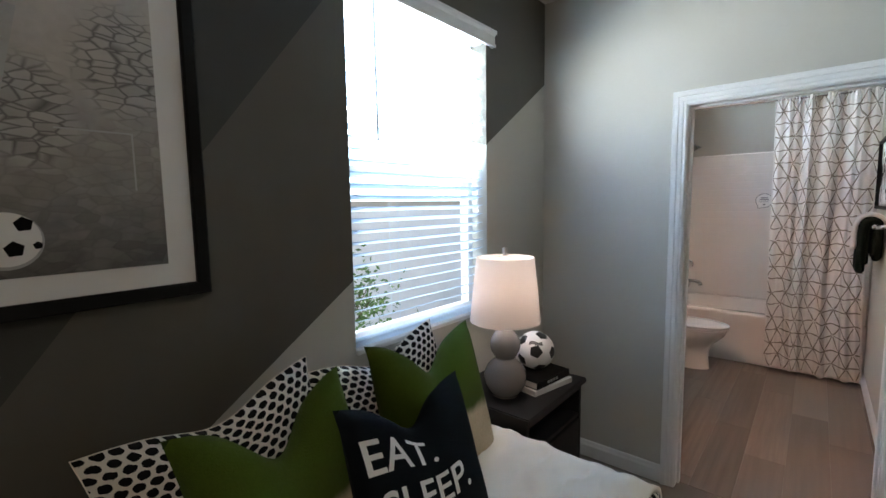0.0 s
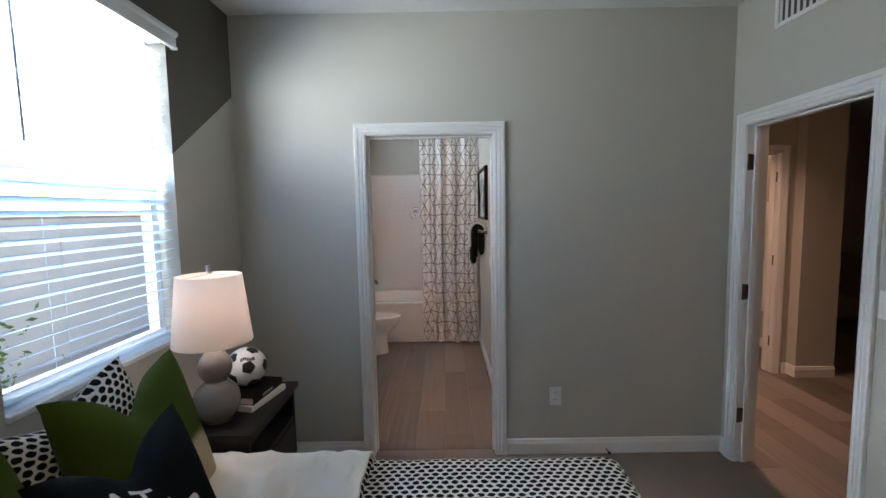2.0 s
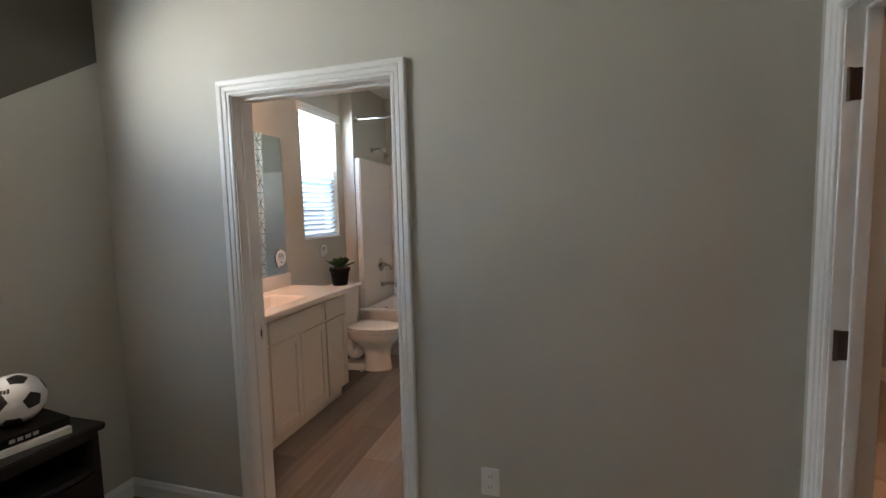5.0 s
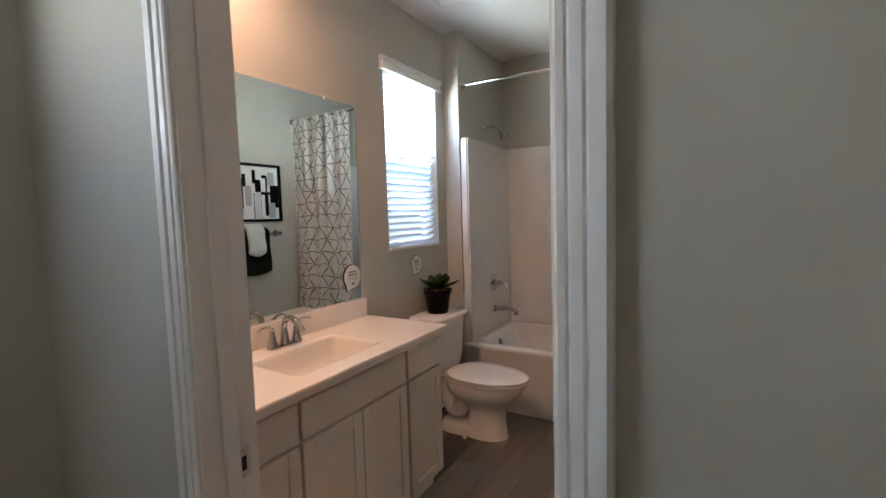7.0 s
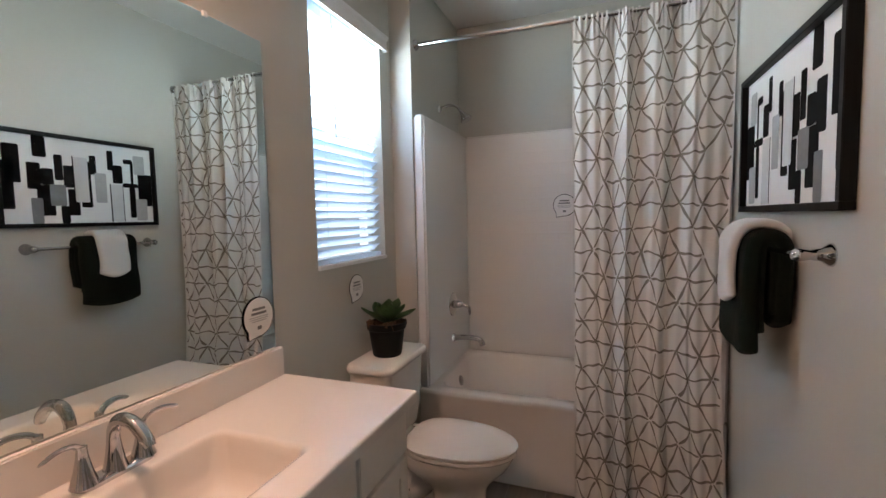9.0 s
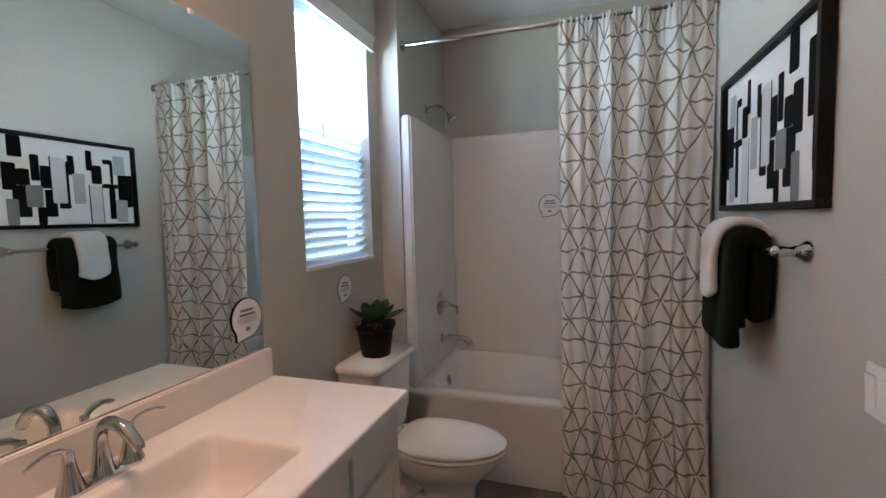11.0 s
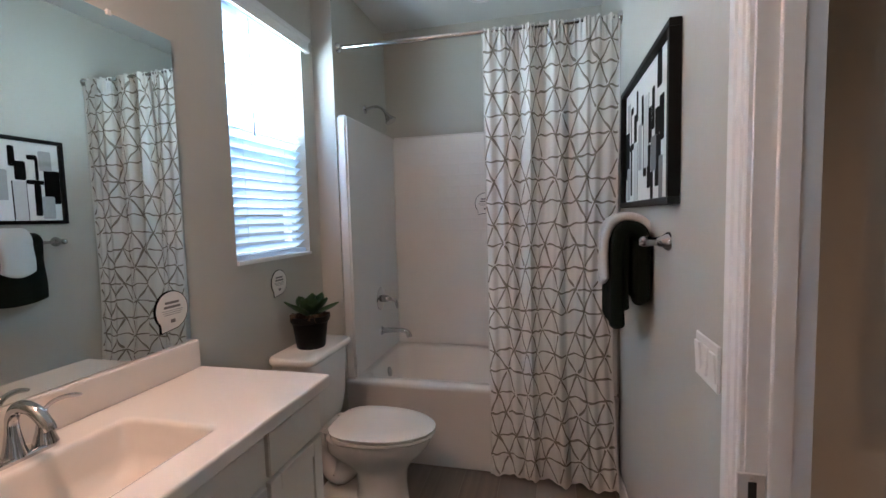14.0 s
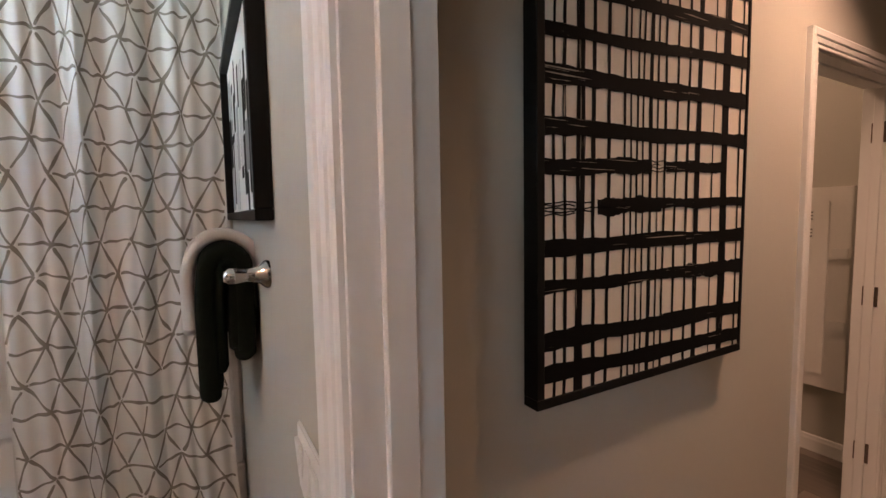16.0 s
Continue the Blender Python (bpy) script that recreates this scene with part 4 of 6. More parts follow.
def soccer_ball():
    ball = whole("soccer_ball", lathe([(BALL_R * math.sin(math.pi * i / 28), -BALL_R * math.cos(math.pi * i / 28)) for i in range(29)], 48, Matrix.Translation(BALL_AT)), M_BALLWHITE, "white and black soccer ball resting on books", "ball", smooth=True)
    g = (1 + 5 ** 0.5) / 2
    dirs = [Vector(v).normalized() for a in (-1, 1) for b in (-g, g) for v in ((0, a, b), (a, b, 0), (b, 0, a))]
    rot = dirs[0].rotation_difference(Vector((0.50, -0.84, 0.22)).normalized()).to_matrix()
    for d in dirs:
        near = sorted((q for q in dirs if q is not d), key=lambda q: (q - d).length)[:5]
        side = d.orthogonal().normalized()
        near.sort(key=lambda q: math.atan2(d.cross(side).dot(q), side.dot(q)))
        bm = bmesh.new()
        corners = [(d * 2 + q).normalized() for q in near]
        rings = []
        for k in range(1, 6):
            ring = []
            for i in range(5):
                for s in range(4):
                    p = corners[i].lerp(corners[(i + 1) % 5], s / 4)
                    ring.append(bm.verts.new(BALL_AT + rot @ (d.lerp(p, k / 5).normalized() * BALL_R * (1.008 if k < 5 else 0.999))))
            rings.append(ring)
        c = bm.verts.new(BALL_AT + rot @ (d * BALL_R * 1.008))
        for i in range(20):
            bm.faces.new((c, rings[0][i], rings[0][(i + 1) % 20]))
            for a, b in zip(rings, rings[1:]):
                bm.faces.new((a[i], a[(i + 1) % 20], b[(i + 1) % 20], b[i]))
        part("panel", bm, M_BALLBLACK, ball, "black pentagon panel", smooth=True)
    for k in range(7):
        a = radians(-52 + 7 * k)
        z = 0.056 + 0.003 * math.sin(k)
        rr = math.sqrt(BALL_R ** 2 - z * z) + 0.0006
        m = Matrix.Translation(BALL_AT + Vector((rr * math.cos(a - 0.5), rr * math.sin(a - 0.5), z))) @ pose(0, 0, 0, 0, -37, math.degrees(a - 0.5))
        bm = boxes((-0.0008, -0.0035, -0.007 if k % 3 else -0.010, 0.0008, 0.0035, 0.007))
        bm.transform(m)
        part("printed_mark", bm, M_BALLBLACK, ball)


soccer_ball()

# ---- bedroom: framed print on the feature wall ----
PF = thing("framed_print", (-1.30, 0.05, 1.32), "black-framed monochrome print of a soccer ball on cobbles", "picture")
fy0, fy1, fz0, fz1 = -0.40, 0.503, 1.32, 2.17
fp = [(0.0, 0.0), (0.0, 0.030), (0.004, 0.034), (0.028, 0.030), (0.033, 0.024), (0.033, 0.0)]
for a, b in (((fy0, fz0), (fy1, fz0)), ((fy1, fz0), (fy1, fz1)), ((fy1, fz1), (fy0, fz1)), ((fy0, fz1), (fy0, fz0))):
    d = Vector((0, b[0] - a[0], b[1] - a[1])).normalized()
    inn = Vector((1, 0, 0)).cross(d)
    A, Bp = Vector((-1.32, *a)), Vector((-1.32, *b))
    rows = [[P + inn * o + d * (s * o) + Vector((1, 0, 0)) * h for o, h in fp] for P, s in ((A, 1), (Bp, -1))]
    part("frame_rail", loft(rows), M_BLACK, PF)
part("mat_board", boxes((-1.318, fy0 + 0.03, fz0 + 0.03, -1.306, fy1 - 0.03, fz1 - 0.03)), M_PAPER, PF, "white mat board")
PR = part("print", boxes((-1.305, fy0 + 0.098, fz0 + 0.09, -1.3035, fy1 - 0.098, fz1 - 0.09)), M_PHOTO, PF, "monochrome cobblestone photograph")


def disc(c, r, material, parent, name, sides=28, turn=0.0, lift=0.0):
    bm = bmesh.new()
    vs = [bm.verts.new((-1.3030 + lift, c[0] + r * math.cos(turn + 6.2832 * k / sides), c[1] + r * math.sin(turn + 6.2832 * k / sides))) for k in range(sides)]
    bm.faces.new(vs)
    part(name, bm, material, parent)


disc((0.105, 1.49), 0.062, M_MID_INK, PR, "printed_ball")
disc((0.105, 1.493), 0.058, M_PAPER, PR, "printed_ball", lift=0.0004)
for dy, dz, r in ((0.03, 0.035, 0.017), (0.012, -0.018, 0.018), (-0.035, 0.01, 0.017), (0.05, -0.012, 0.009)):
    disc((0.105 + dy, 1.49 + dz), r, M_INK, PR, "printed_panel", 5, 0.4, 0.0008)
part("printed_post", boxes((-1.3033, 0.20, 1.735, -1.3028, 0.348, 1.739), (-1.3033, 0.345, 1.60, -1.3028, 0.349, 1.739)), M_MID_INK, PR)
bm = bmesh.new()
bm.faces.new([bm.verts.new((-1.3029, y, z)) for y, z in ((-0.2, 2.05), (0.16, 1.98), (0.085, 1.62), (0.02, 1.60), (-0.2, 1.75))])
part("printed_light", bm, M_MID_INK, PR)

# ---- bedroom: small fixtures ----


def outlet(at):
    x, y, z = at
    e = thing("wall_outlet", (x, y, z), "white duplex outlet low on the bedroom wall", "outlet")
    part("plate", boxes((x - 0.038, y - 0.006, z - 0.06, x + 0.038, y, z + 0.06), bevel=0.003), M_PLASTIC, e)
    for dz in (-0.022, 0.022):
        r = part("receptacle", boxes((x - 0.017, y - 0.008, z + dz - 0.015, x + 0.017, y - 0.005, z + dz + 0.015), bevel=0.004), M_PLASTIC, e)
        for dx in (-0.006, 0.006):
            part("slot", boxes((x + dx - 0.001, y - 0.0085, z + dz - 0.003, x + dx + 0.001, y - 0.0078, z + dz + 0.006)), M_SLOT, r)


outlet((0.635, 2.52, 0.38))
part_stop = thing("door_stop", (0.96, 2.506, 0.032), "small dark door stop on the baseboard", "door stop")
part("rod", tube([(0.96, 2.506, 0.032), (0.96, 2.455, 0.034)], 0.004, 8), M_BRONZE, part_stop)
part("tip", lathe([(0, 0), (0.009, 0), (0.009, 0.012), (0, 0.013)], 12, pose(0.96, 2.456, 0.034, 90, 0, 0)), M_SLOT, part_stop)


def switch_plate(x, y0, y1, z0, z1, face, gangs, label):
    """Rocker switches on a wall that faces -x."""
    e = thing("light_switch", (x, (y0 + y1) / 2, z0), label, "switch")
    part("plate", boxes((x - 0.006, y0, z0, x, y1, z1), bevel=0.0025), M_PLASTIC, e)
    w = (y1 - y0) / gangs
    for g in range(gangs):
        c = y0 + (g + 0.5) * w
        bm = boxes((-0.003, -0.016, -0.033, 0.003, 0.016, 0.033), bevel=0.001, seg=1)
        bm.transform(pose(x - 0.0075, c, (z0 + z1) / 2, 0, 4 if g % 2 else -4, 0))
        part("rocker", bm, M_PLASTIC, e)


switch_plate(1.70, 1.448, 1.564, 1.108, 1.222, -1, 2, "white double rocker switch beside the bedroom doorway")
switch_plate(0.36, 3.622, 3.77, 1.052, 1.16, -1, 3, "white triple rocker switch beside the bathroom doorway")


def grille(name, m, w, h, n, label):
    """Louvred vent: frame and slats, facing local +z."""
    e = thing(name, m.translation, label, "vent")
    for b in ((-w / 2, -h / 2, 0, w / 2, -h / 2 + 0.022, 0.008), (-w / 2, h / 2 - 0.022, 0, w / 2, h / 2, 0.008), (-w / 2, -h / 2 + 0.022, 0, -w / 2 + 0.022, h / 2 - 0.022, 0.008), (w / 2 - 0.022, -h / 2 + 0.022, 0, w / 2, h / 2 - 0.022, 0.008)):
        bm = boxes(b, bevel=0.002, seg=1)
        bm.transform(m)
        part("frame", bm, M_PLASTIC, e)
    bm = boxes((-w / 2 + 0.02, -h / 2 + 0.02, 0.0005, w / 2 - 0.02, h / 2 - 0.02, 0.0015))
    bm.transform(m)
    part("backing", bm, M_SLOT, e)
    for k in range(n):
        x = -w / 2 + 0.022 + (k + 0.5) * (w - 0.044) / n
        bm = boxes((-0.0008, -h / 2 + 0.02, -0.006, 0.0008, h / 2 - 0.02, 0.006))
        bm.transform(m @ pose(x, 0, 0.006, 0, 40, 0))
        part("slat", bm, M_PLASTIC, e)


grille("wall_vent", Matrix.Translation((1.70, 2.02, 2.575)) @ Matrix(((0, 0, -1, 0), (1, 0, 0, 0), (0, -1, 0, 0), (0, 0, 0, 1))), 0.38, 0.18, 9, "white louvred return vent high above the doorway")

# ---- bathroom: vanity ----
VY0, VY1, VX = 2.652, 3.960, -0.795
VAN = thing("vanity_cabinet", (-1.06, 3.3, 0), "cream painted vanity cabinet with shaker doors", "cabinet")
part("body", boxes((-1.328, VY0, 0.10, VX - 0.020, VY1, 0.755), (-1.328, VY0, 0.755, -1.305, VY1, 0.862), (VX - 0.045, VY0, 0.755, VX - 0.020, VY1, 0.862), (-1.305, VY1 - 0.018, 0.755, VX - 0.045, VY1, 0.862)), M_CABINET, VAN)
part("toe_kick", boxes((-1.328, VY0, 0.0, VX - 0.075, VY1, 0.10)), M_CABINET, VAN)


def shaker(name, y0, y1, z0, z1, rail, parent):
    """A door or drawer front: a recessed panel within bevelled stiles and rails."""
    d = part(name, boxes((VX - 0.0195, y0 + 0.01, z0 + 0.01, VX - 0.008, y1 - 0.01, z1 - 0.01)), M_CABINET, parent)
    for b in ((y0, z0, y0 + rail, z1), (y1 - rail, z0, y1, z1)):
        part("stile", boxes((VX - 0.0195, b[0], b[1], VX, b[2], b[3]), bevel=0.002, seg=1), M_CABINET, d)
    for b in ((y0 + rail, z0, y1 - rail, z0 + rail), (y0 + rail, z1 - rail, y1 - rail, z1)):
        part("rail", boxes((VX - 0.0195, b[0], b[1], VX, b[2], b[3]), bevel=0.002, seg=1), M_CABINET, d)


for y0, y1 in ((2.667, 3.005), (3.020, 3.640), (3.658, 3.952)):
    part("drawer_front", boxes((VX - 0.0195, y0, 0.705, VX, y1, 0.842), bevel=0.003), M_CABINET, VAN)
for y0, y1 in ((2.667, 3.005), (3.020, 3.328), (3.333, 3.640), (3.658, 3.952)):
    shaker("door", y0, y1, 0.115, 0.690, 0.052, VAN)


def rounded(x0, y0, x1, y1, r, z, n=6):
    """A rounded rectangle as a loop."""
    out = []
    for cx, cy, a0 in ((x1 - r, y1 - r, 0), (x0 + r, y1 - r, 90), (x0 + r, y0 + r, 180), (x1 - r, y0 + r, 270)):
        for k in range(n + 1):
            a = radians(a0 + 90 * k / n)
            out.append((cx + r * math.cos(a), cy + r * math.sin(a), z))
    return out


CT = thing("countertop", (-1.05, 3.3, 0.865), "pinkish white cultured marble countertop with moulded sink", "countertop")
cx0, cx1, cy0, cy1, cz = -1.328, -0.768, VY0, 3.985, 0.902
sx0, sx1, sy0, sy1 = -1.185, -0.880, 3.085, 3.560
loops = [rounded(cx0 + 0.03, cy0 + 0.03, cx1 - 0.05, cy1 - 0.04, 0.004, 0.864), rounded(cx0, cy0, cx1, cy1, 0.004, 0.864), rounded(cx0, cy0, cx1, cy1, 0.006, 0.870), rounded(cx0, cy0, cx1, cy1, 0.006, cz - 0.010), rounded(cx0, cy0, cx1, cy1, 0.006, cz - 0.004), rounded(cx0 + 0.002, cy0 + 0.002, cx1 - 0.004, cy1 - 0.004, 0.006, cz), rounded(cx0 + 0.008, cy0 + 0.008, cx1 - 0.010, cy1 - 0.010, 0.006, cz),
         rounded(sx0 - 0.018, sy0 - 0.018, sx1 + 0.018, sy1 + 0.018, 0.03, cz), rounded(sx0 - 0.01, sy0 - 0.01, sx1 + 0.01, sy1 + 0.01, 0.03, cz), rounded(sx0, sy0, sx1, sy1, 0.032, cz - 0.003), rounded(sx0 + 0.004, sy0 + 0.006, sx1 - 0.004, sy1 - 0.004, 0.034, cz - 0.012), rounded(sx0 + 0.007, sy0 + 0.026, sx1 - 0.007, sy1 - 0.008, 0.036, cz - 0.035),
         rounded(sx0 + 0.012, sy0 + 0.085, sx1 - 0.012, sy1 - 0.014, 0.040, cz - 0.090), rounded(sx0 + 0.022, sy0 + 0.130, sx1 - 0.022, sy1 - 0.026, 0.045, cz - 0.122), rounded(sx0 + 0.045, sy0 + 0.165, sx1 - 0.045, sy1 - 0.050, 0.045, cz - 0.138),
         rounded(sx0 + 0.11, sy0 + 0.22, sx1 - 0.11, sy1 - 0.16, 0.035, cz - 0.145), rounded(-1.034, 3.346, -1.026, 3.354, 0.003, cz - 0.1455)]
part("slab", loft(loops, cap=False), M_MARBLE, CT, smooth=True)
part("backsplash", boxes((-1.328, cy0, cz, -1.306, cy1 - 0.012, 1.010), bevel=0.004), M_MARBLE, CT)
part("drain", lathe([(0, 0), (0.022, 0), (0.022, 0.002), (0.016, 0.004), (0, 0.003)], 20, Matrix.Translation((-1.03, 3.35, cz - 0.1445))), M_CHROME, CT, smooth=True)

FX, FY = -1.246, 3.325
FAUCET = thing("faucet", (FX, FY, cz), "chrome two-handle faucet behind the sink", "faucet")
part("base_plate", loft([rounded(FX - 0.026, FY - 0.085, FX + 0.026, FY + 0.085, 0.024, cz), rounded(FX - 0.026, FY - 0.085, FX + 0.026, FY + 0.085, 0.024, cz + 0.008), rounded(FX - 0.020, FY - 0.078, FX + 0.020, FY + 0.078, 0.019, cz + 0.013)]), M_CHROME, FAUCET, smooth=True)
part("spout_body", lathe([(0.027, 0.008), (0.021, 0.03), (0.0150, 0.07), (0.0125, 0.10), (0, 0.104)], 20, Matrix.Translation((FX, FY, cz))), M_CHROME, FAUCET, smooth=True)
sp = arc([(FX, FY, cz + 0.07), (FX + 0.004, FY, cz + 0.105), (FX + 0.03, FY, cz + 0.132), (FX + 0.075, FY, cz + 0.128), (FX + 0.112, FY, cz + 0.098), (FX + 0.122, FY, cz + 0.082)], 6)
part("spout", tube(sp, [0.0125 + 0.0025 * math.sin(math.pi * i / (len(sp) - 1)) for i in range(len(sp))], 16), M_CHROME, FAUCET, smooth=True)
for s in (-1, 1):
    hy = FY + s * 0.066
    hd = part("handle", lathe([(0.028, 0.008), (0.0255, 0.016), (0.0185, 0.04), (0.0125, 0.070), (0.0105, 0.088), (0.011, 0.095), (0, 0.098)], 20, Matrix.Translation((FX, hy, cz))), M_CHROME, FAUCET, smooth=True)
    lv = arc([(FX, hy, cz + 0.09), (FX + 0.004, hy + s * 0.02, cz + 0.105), (FX + 0.010, hy + s * 0.05, cz + 0.109), (FX + 0.016, hy + s * 0.085, cz + 0.100)], 5)
    part("lever", tube(lv, [0.0095, 0.009] + [0.008] * (len(lv) - 4) + [0.007, 0.004], 12, flat=0.6), M_CHROME, hd, smooth=True)

SOAP = thing("soap_bottle", (-1.165, 2.90, cz), "cream ribbed lotion bottle with dark tapered neck", "bottle")
prof = [(0, 0), (0.036, 0.0)]
for k in range(18):
    prof += [(0.038, 0.006 + 0.008 * k), (0.0366, 0.010 + 0.008 * k)]
prof += [(0.036, 0.152), (0.0, 0.154)]
part("body", lathe(prof, 28, Matrix.Translation((-1.165, 2.90, cz))), M_LINEN, SOAP, smooth=True)
part("neck", lathe([(0.036, 0.152), (0.034, 0.158), (0.022, 0.18), (0.013, 0.225), (0.010, 0.27), (0.0, 0.272)], 24, Matrix.Translation((-1.165, 2.90, cz))), surface("smoked_wood", (0.05, 0.04, 0.035), 0.5, var=0.2), SOAP, smooth=True)
bm = grid_surface(lambda u, v: Vector((-1.0 + 0.16 * u, 2.72 + 0.13 * v + 0.006 * math.sin(9 * u), cz + 0.022 * (math.sin(math.pi * min(max(u, 0.0), 1.0)) ** 0.35) * (math.sin(math.pi * v) ** 0.35) + 0.001)), 20, 16)
whole("hand_towel", bm, M_TOWEL_G, "folded dark green hand towel on the countertop", "towel", smooth=True)

MIR = thing("wall_mirror", (-1.328, 3.3, 1.014), "large frameless wall mirror above the vanity", "mirror")
part("glass", boxes((-1.3295, 2.665, 1.014, -1.3245, 3.952, 2.116)), M_MIRROR, MIR)
for y in (2.95, 3.72):
    part("clip", boxes((-1.3295, y - 0.008, 2.106, -1.319, y + 0.008, 2.124), bevel=0.002, seg=1), M_PLASTIC, MIR, "clear plastic mirror clip")

# ---- bathroom: toilet ----
TC = 4.60
TOILET = thing("toilet", (-0.95, TC, 0), "white two-piece toilet with lid down", "toilet")


def egg(x0, x1, hw, z, n=32):
    """A toilet-bowl outline: blunt at the back x0, long and round at the front x1."""
    xm = x0 + (x1 - x0) * 0.42
    out = []
    for k in range(n):
        a = 2 * math.pi * k / n
        c, q = math.cos(a), math.sin(a)
        if c >= 0:
            out.append((xm + (x1 - xm) * c, TC + hw * q, z))
        else:
            out.append((xm + (xm - x0) * -abs(c) ** 0.6, TC + hw * math.copysign(abs(q) ** 0.75, q), z))
    return out


part("bowl", loft([egg(-0.97, -0.695, 0.108, 0.0), egg(-0.965, -0.700, 0.104, 0.03), egg(-0.955, -0.708, 0.099, 0.12), egg(-0.96, -0.702, 0.102, 0.19), egg(-1.00, -0.675, 0.122, 0.235), egg(-1.06, -0.635, 0.150, 0.275), egg(-1.10, -0.60, 0.168, 0.31), egg(-1.10, -0.575, 0.180, 0.355), egg(-1.10, -0.572, 0.182, 0.374), egg(-1.09, -0.58, 0.172, 0.380)]), M_WHITE, TOILET, smooth=True)
part("trapway", tube(arc([(-0.92, TC, 0.22), (-1.00, TC, 0.20), (-1.07, TC, 0.14), (-1.12, TC, 0.20), (-1.15, TC, 0.33)], 5), 0.070, 16), M_WHITE, TOILET, smooth=True)
part("foot", loft([egg(-1.17, -0.86, 0.112, 0.0), egg(-1.17, -0.86, 0.112, 0.045), egg(-1.16, -0.88, 0.100, 0.060)]), M_WHITE, TOILET, smooth=True)
part("seat", loft([egg(-1.075, -0.560, 0.186, 0.381), egg(-1.078, -0.553, 0.191, 0.388), egg(-1.075, -0.556, 0.188, 0.400)]), M_WHITE, TOILET, smooth=True)
part("lid", loft([egg(-1.080, -0.556, 0.188, 0.404), egg(-1.085, -0.550, 0.192, 0.410), egg(-1.085, -0.550, 0.192, 0.418), egg(-1.07, -0.562, 0.180, 0.424), egg(-1.00, -0.64, 0.11, 0.427)]), M_WHITE, TOILET, smooth=True)
for s in (-1, 1):
    part("seat_hinge", boxes((-1.115, TC + s * 0.075 - 0.02, 0.381, -1.07, TC + s * 0.075 + 0.02, 0.412), bevel=0.006), M_WHITE, TOILET)
    part("bolt_cap", lathe([(0.014, 0.0), (0.013, 0.012), (0.006, 0.018), (0, 0.019)], 14, Matrix.Translation((-0.95, TC + s * 0.125, 0.0))), M_WHITE, TOILET, smooth=True)
ty0, ty1 = TC - 0.215, TC + 0.215
part("tank", loft([rounded(-1.315, ty0 + 0.03, -1.125, ty1 - 0.03, 0.04, 0.40), rounded(-1.318, ty0 + 0.018, -1.108, ty1 - 0.018, 0.045, 0.50), rounded(-1.318, ty0 + 0.004, -1.095, ty1 - 0.004, 0.045, 0.765)]), M_WHITE, TOILET, smooth=True)
part("tank_lid", loft([rounded(-1.320, ty0 - 0.008, -1.080, ty1 + 0.008, 0.045, 0.766), rounded(-1.322, ty0 - 0.012, -1.074, ty1 + 0.012, 0.048, 0.774), rounded(-1.322, ty0 - 0.012, -1.074, ty1 + 0.012, 0.048, 0.790), rounded(-1.316, ty0 - 0.004, -1.082, ty1 + 0.004, 0.044, 0.800)]), M_WHITE, TOILET, smooth=True)
part("tank_saddle", boxes((-1.30, TC - 0.10, 0.30, -1.08, TC + 0.10, 0.405), bevel=0.02), M_WHITE, TOILET)

PX, PY, PZ = -1.205, 4.60, 0.800
POT = thing("potted_succulent", (PX, PY, PZ), "green succulent in a black pot on the toilet tank", "plant")
part("pot", lathe([(0, 0), (0.058, 0), (0.061, 0.004), (0.074, 0.10), (0.077, 0.112), (0.083, 0.116), (0.084, 0.140), (0.078, 0.141), (0.074, 0.122), (0, 0.120)], 32, Matrix.Translation((PX, PY, PZ))), M_POT, POT, smooth=True)
rng = random.Random(4)
bm = bmesh.new()
for k in range(60):
    a, r = rng.uniform(0, 6.28), 0.072 * rng.random() ** 0.5
    bmesh.ops.create_cube(bm, size=rng.uniform(0.012, 0.024), matrix=pose(PX + r * math.cos(a), PY + r * math.sin(a), PZ + 0.126 + rng.uniform(0, 0.012), rng.uniform(0, 90), rng.uniform(0, 90), rng.uniform(0, 90)))
part("bark", bm, M_SOIL, POT)
for k in range(17):
    a = k * 2.4
    ring = k / 17
    length, width = 0.125 - 0.055 * (1 - ring) + rng.uniform(-0.01, 0.012), 0.074 - 0.020 * (1 - ring)
    tilt = 72 - 55 * ring + rng.uniform(-8, 8)
    m = Matrix.Translation((PX, PY, PZ + 0.135)) @ pose(0, 0, 0, 0, 0, math.degrees(a)) @ pose(0.012, 0, 0, 0, -tilt, 0)

    def leaf(u, v, length=length, width=width):
        w = width * (math.sin(math.pi * min(1.0, u * 0.92 + 0.08)) ** 0.7) * (0.75 + 0.5 * u)
        t = 2 * v - 1
        return Vector((length * u, w * t * 0.5, 0.012 * t * t + 0.020 * u * u * (1 - 0.4 * abs(t))))
    bm = grid_surface(leaf, 8, 6)
    ret = bmesh.ops.solidify(bm, geom=bm.faces[:], thickness=0.0035)
    bm.transform(m)
    part("leaf", bm, M_LEAF, POT, smooth=True)

POT.scale = (1.18, 1.18, 1.18)

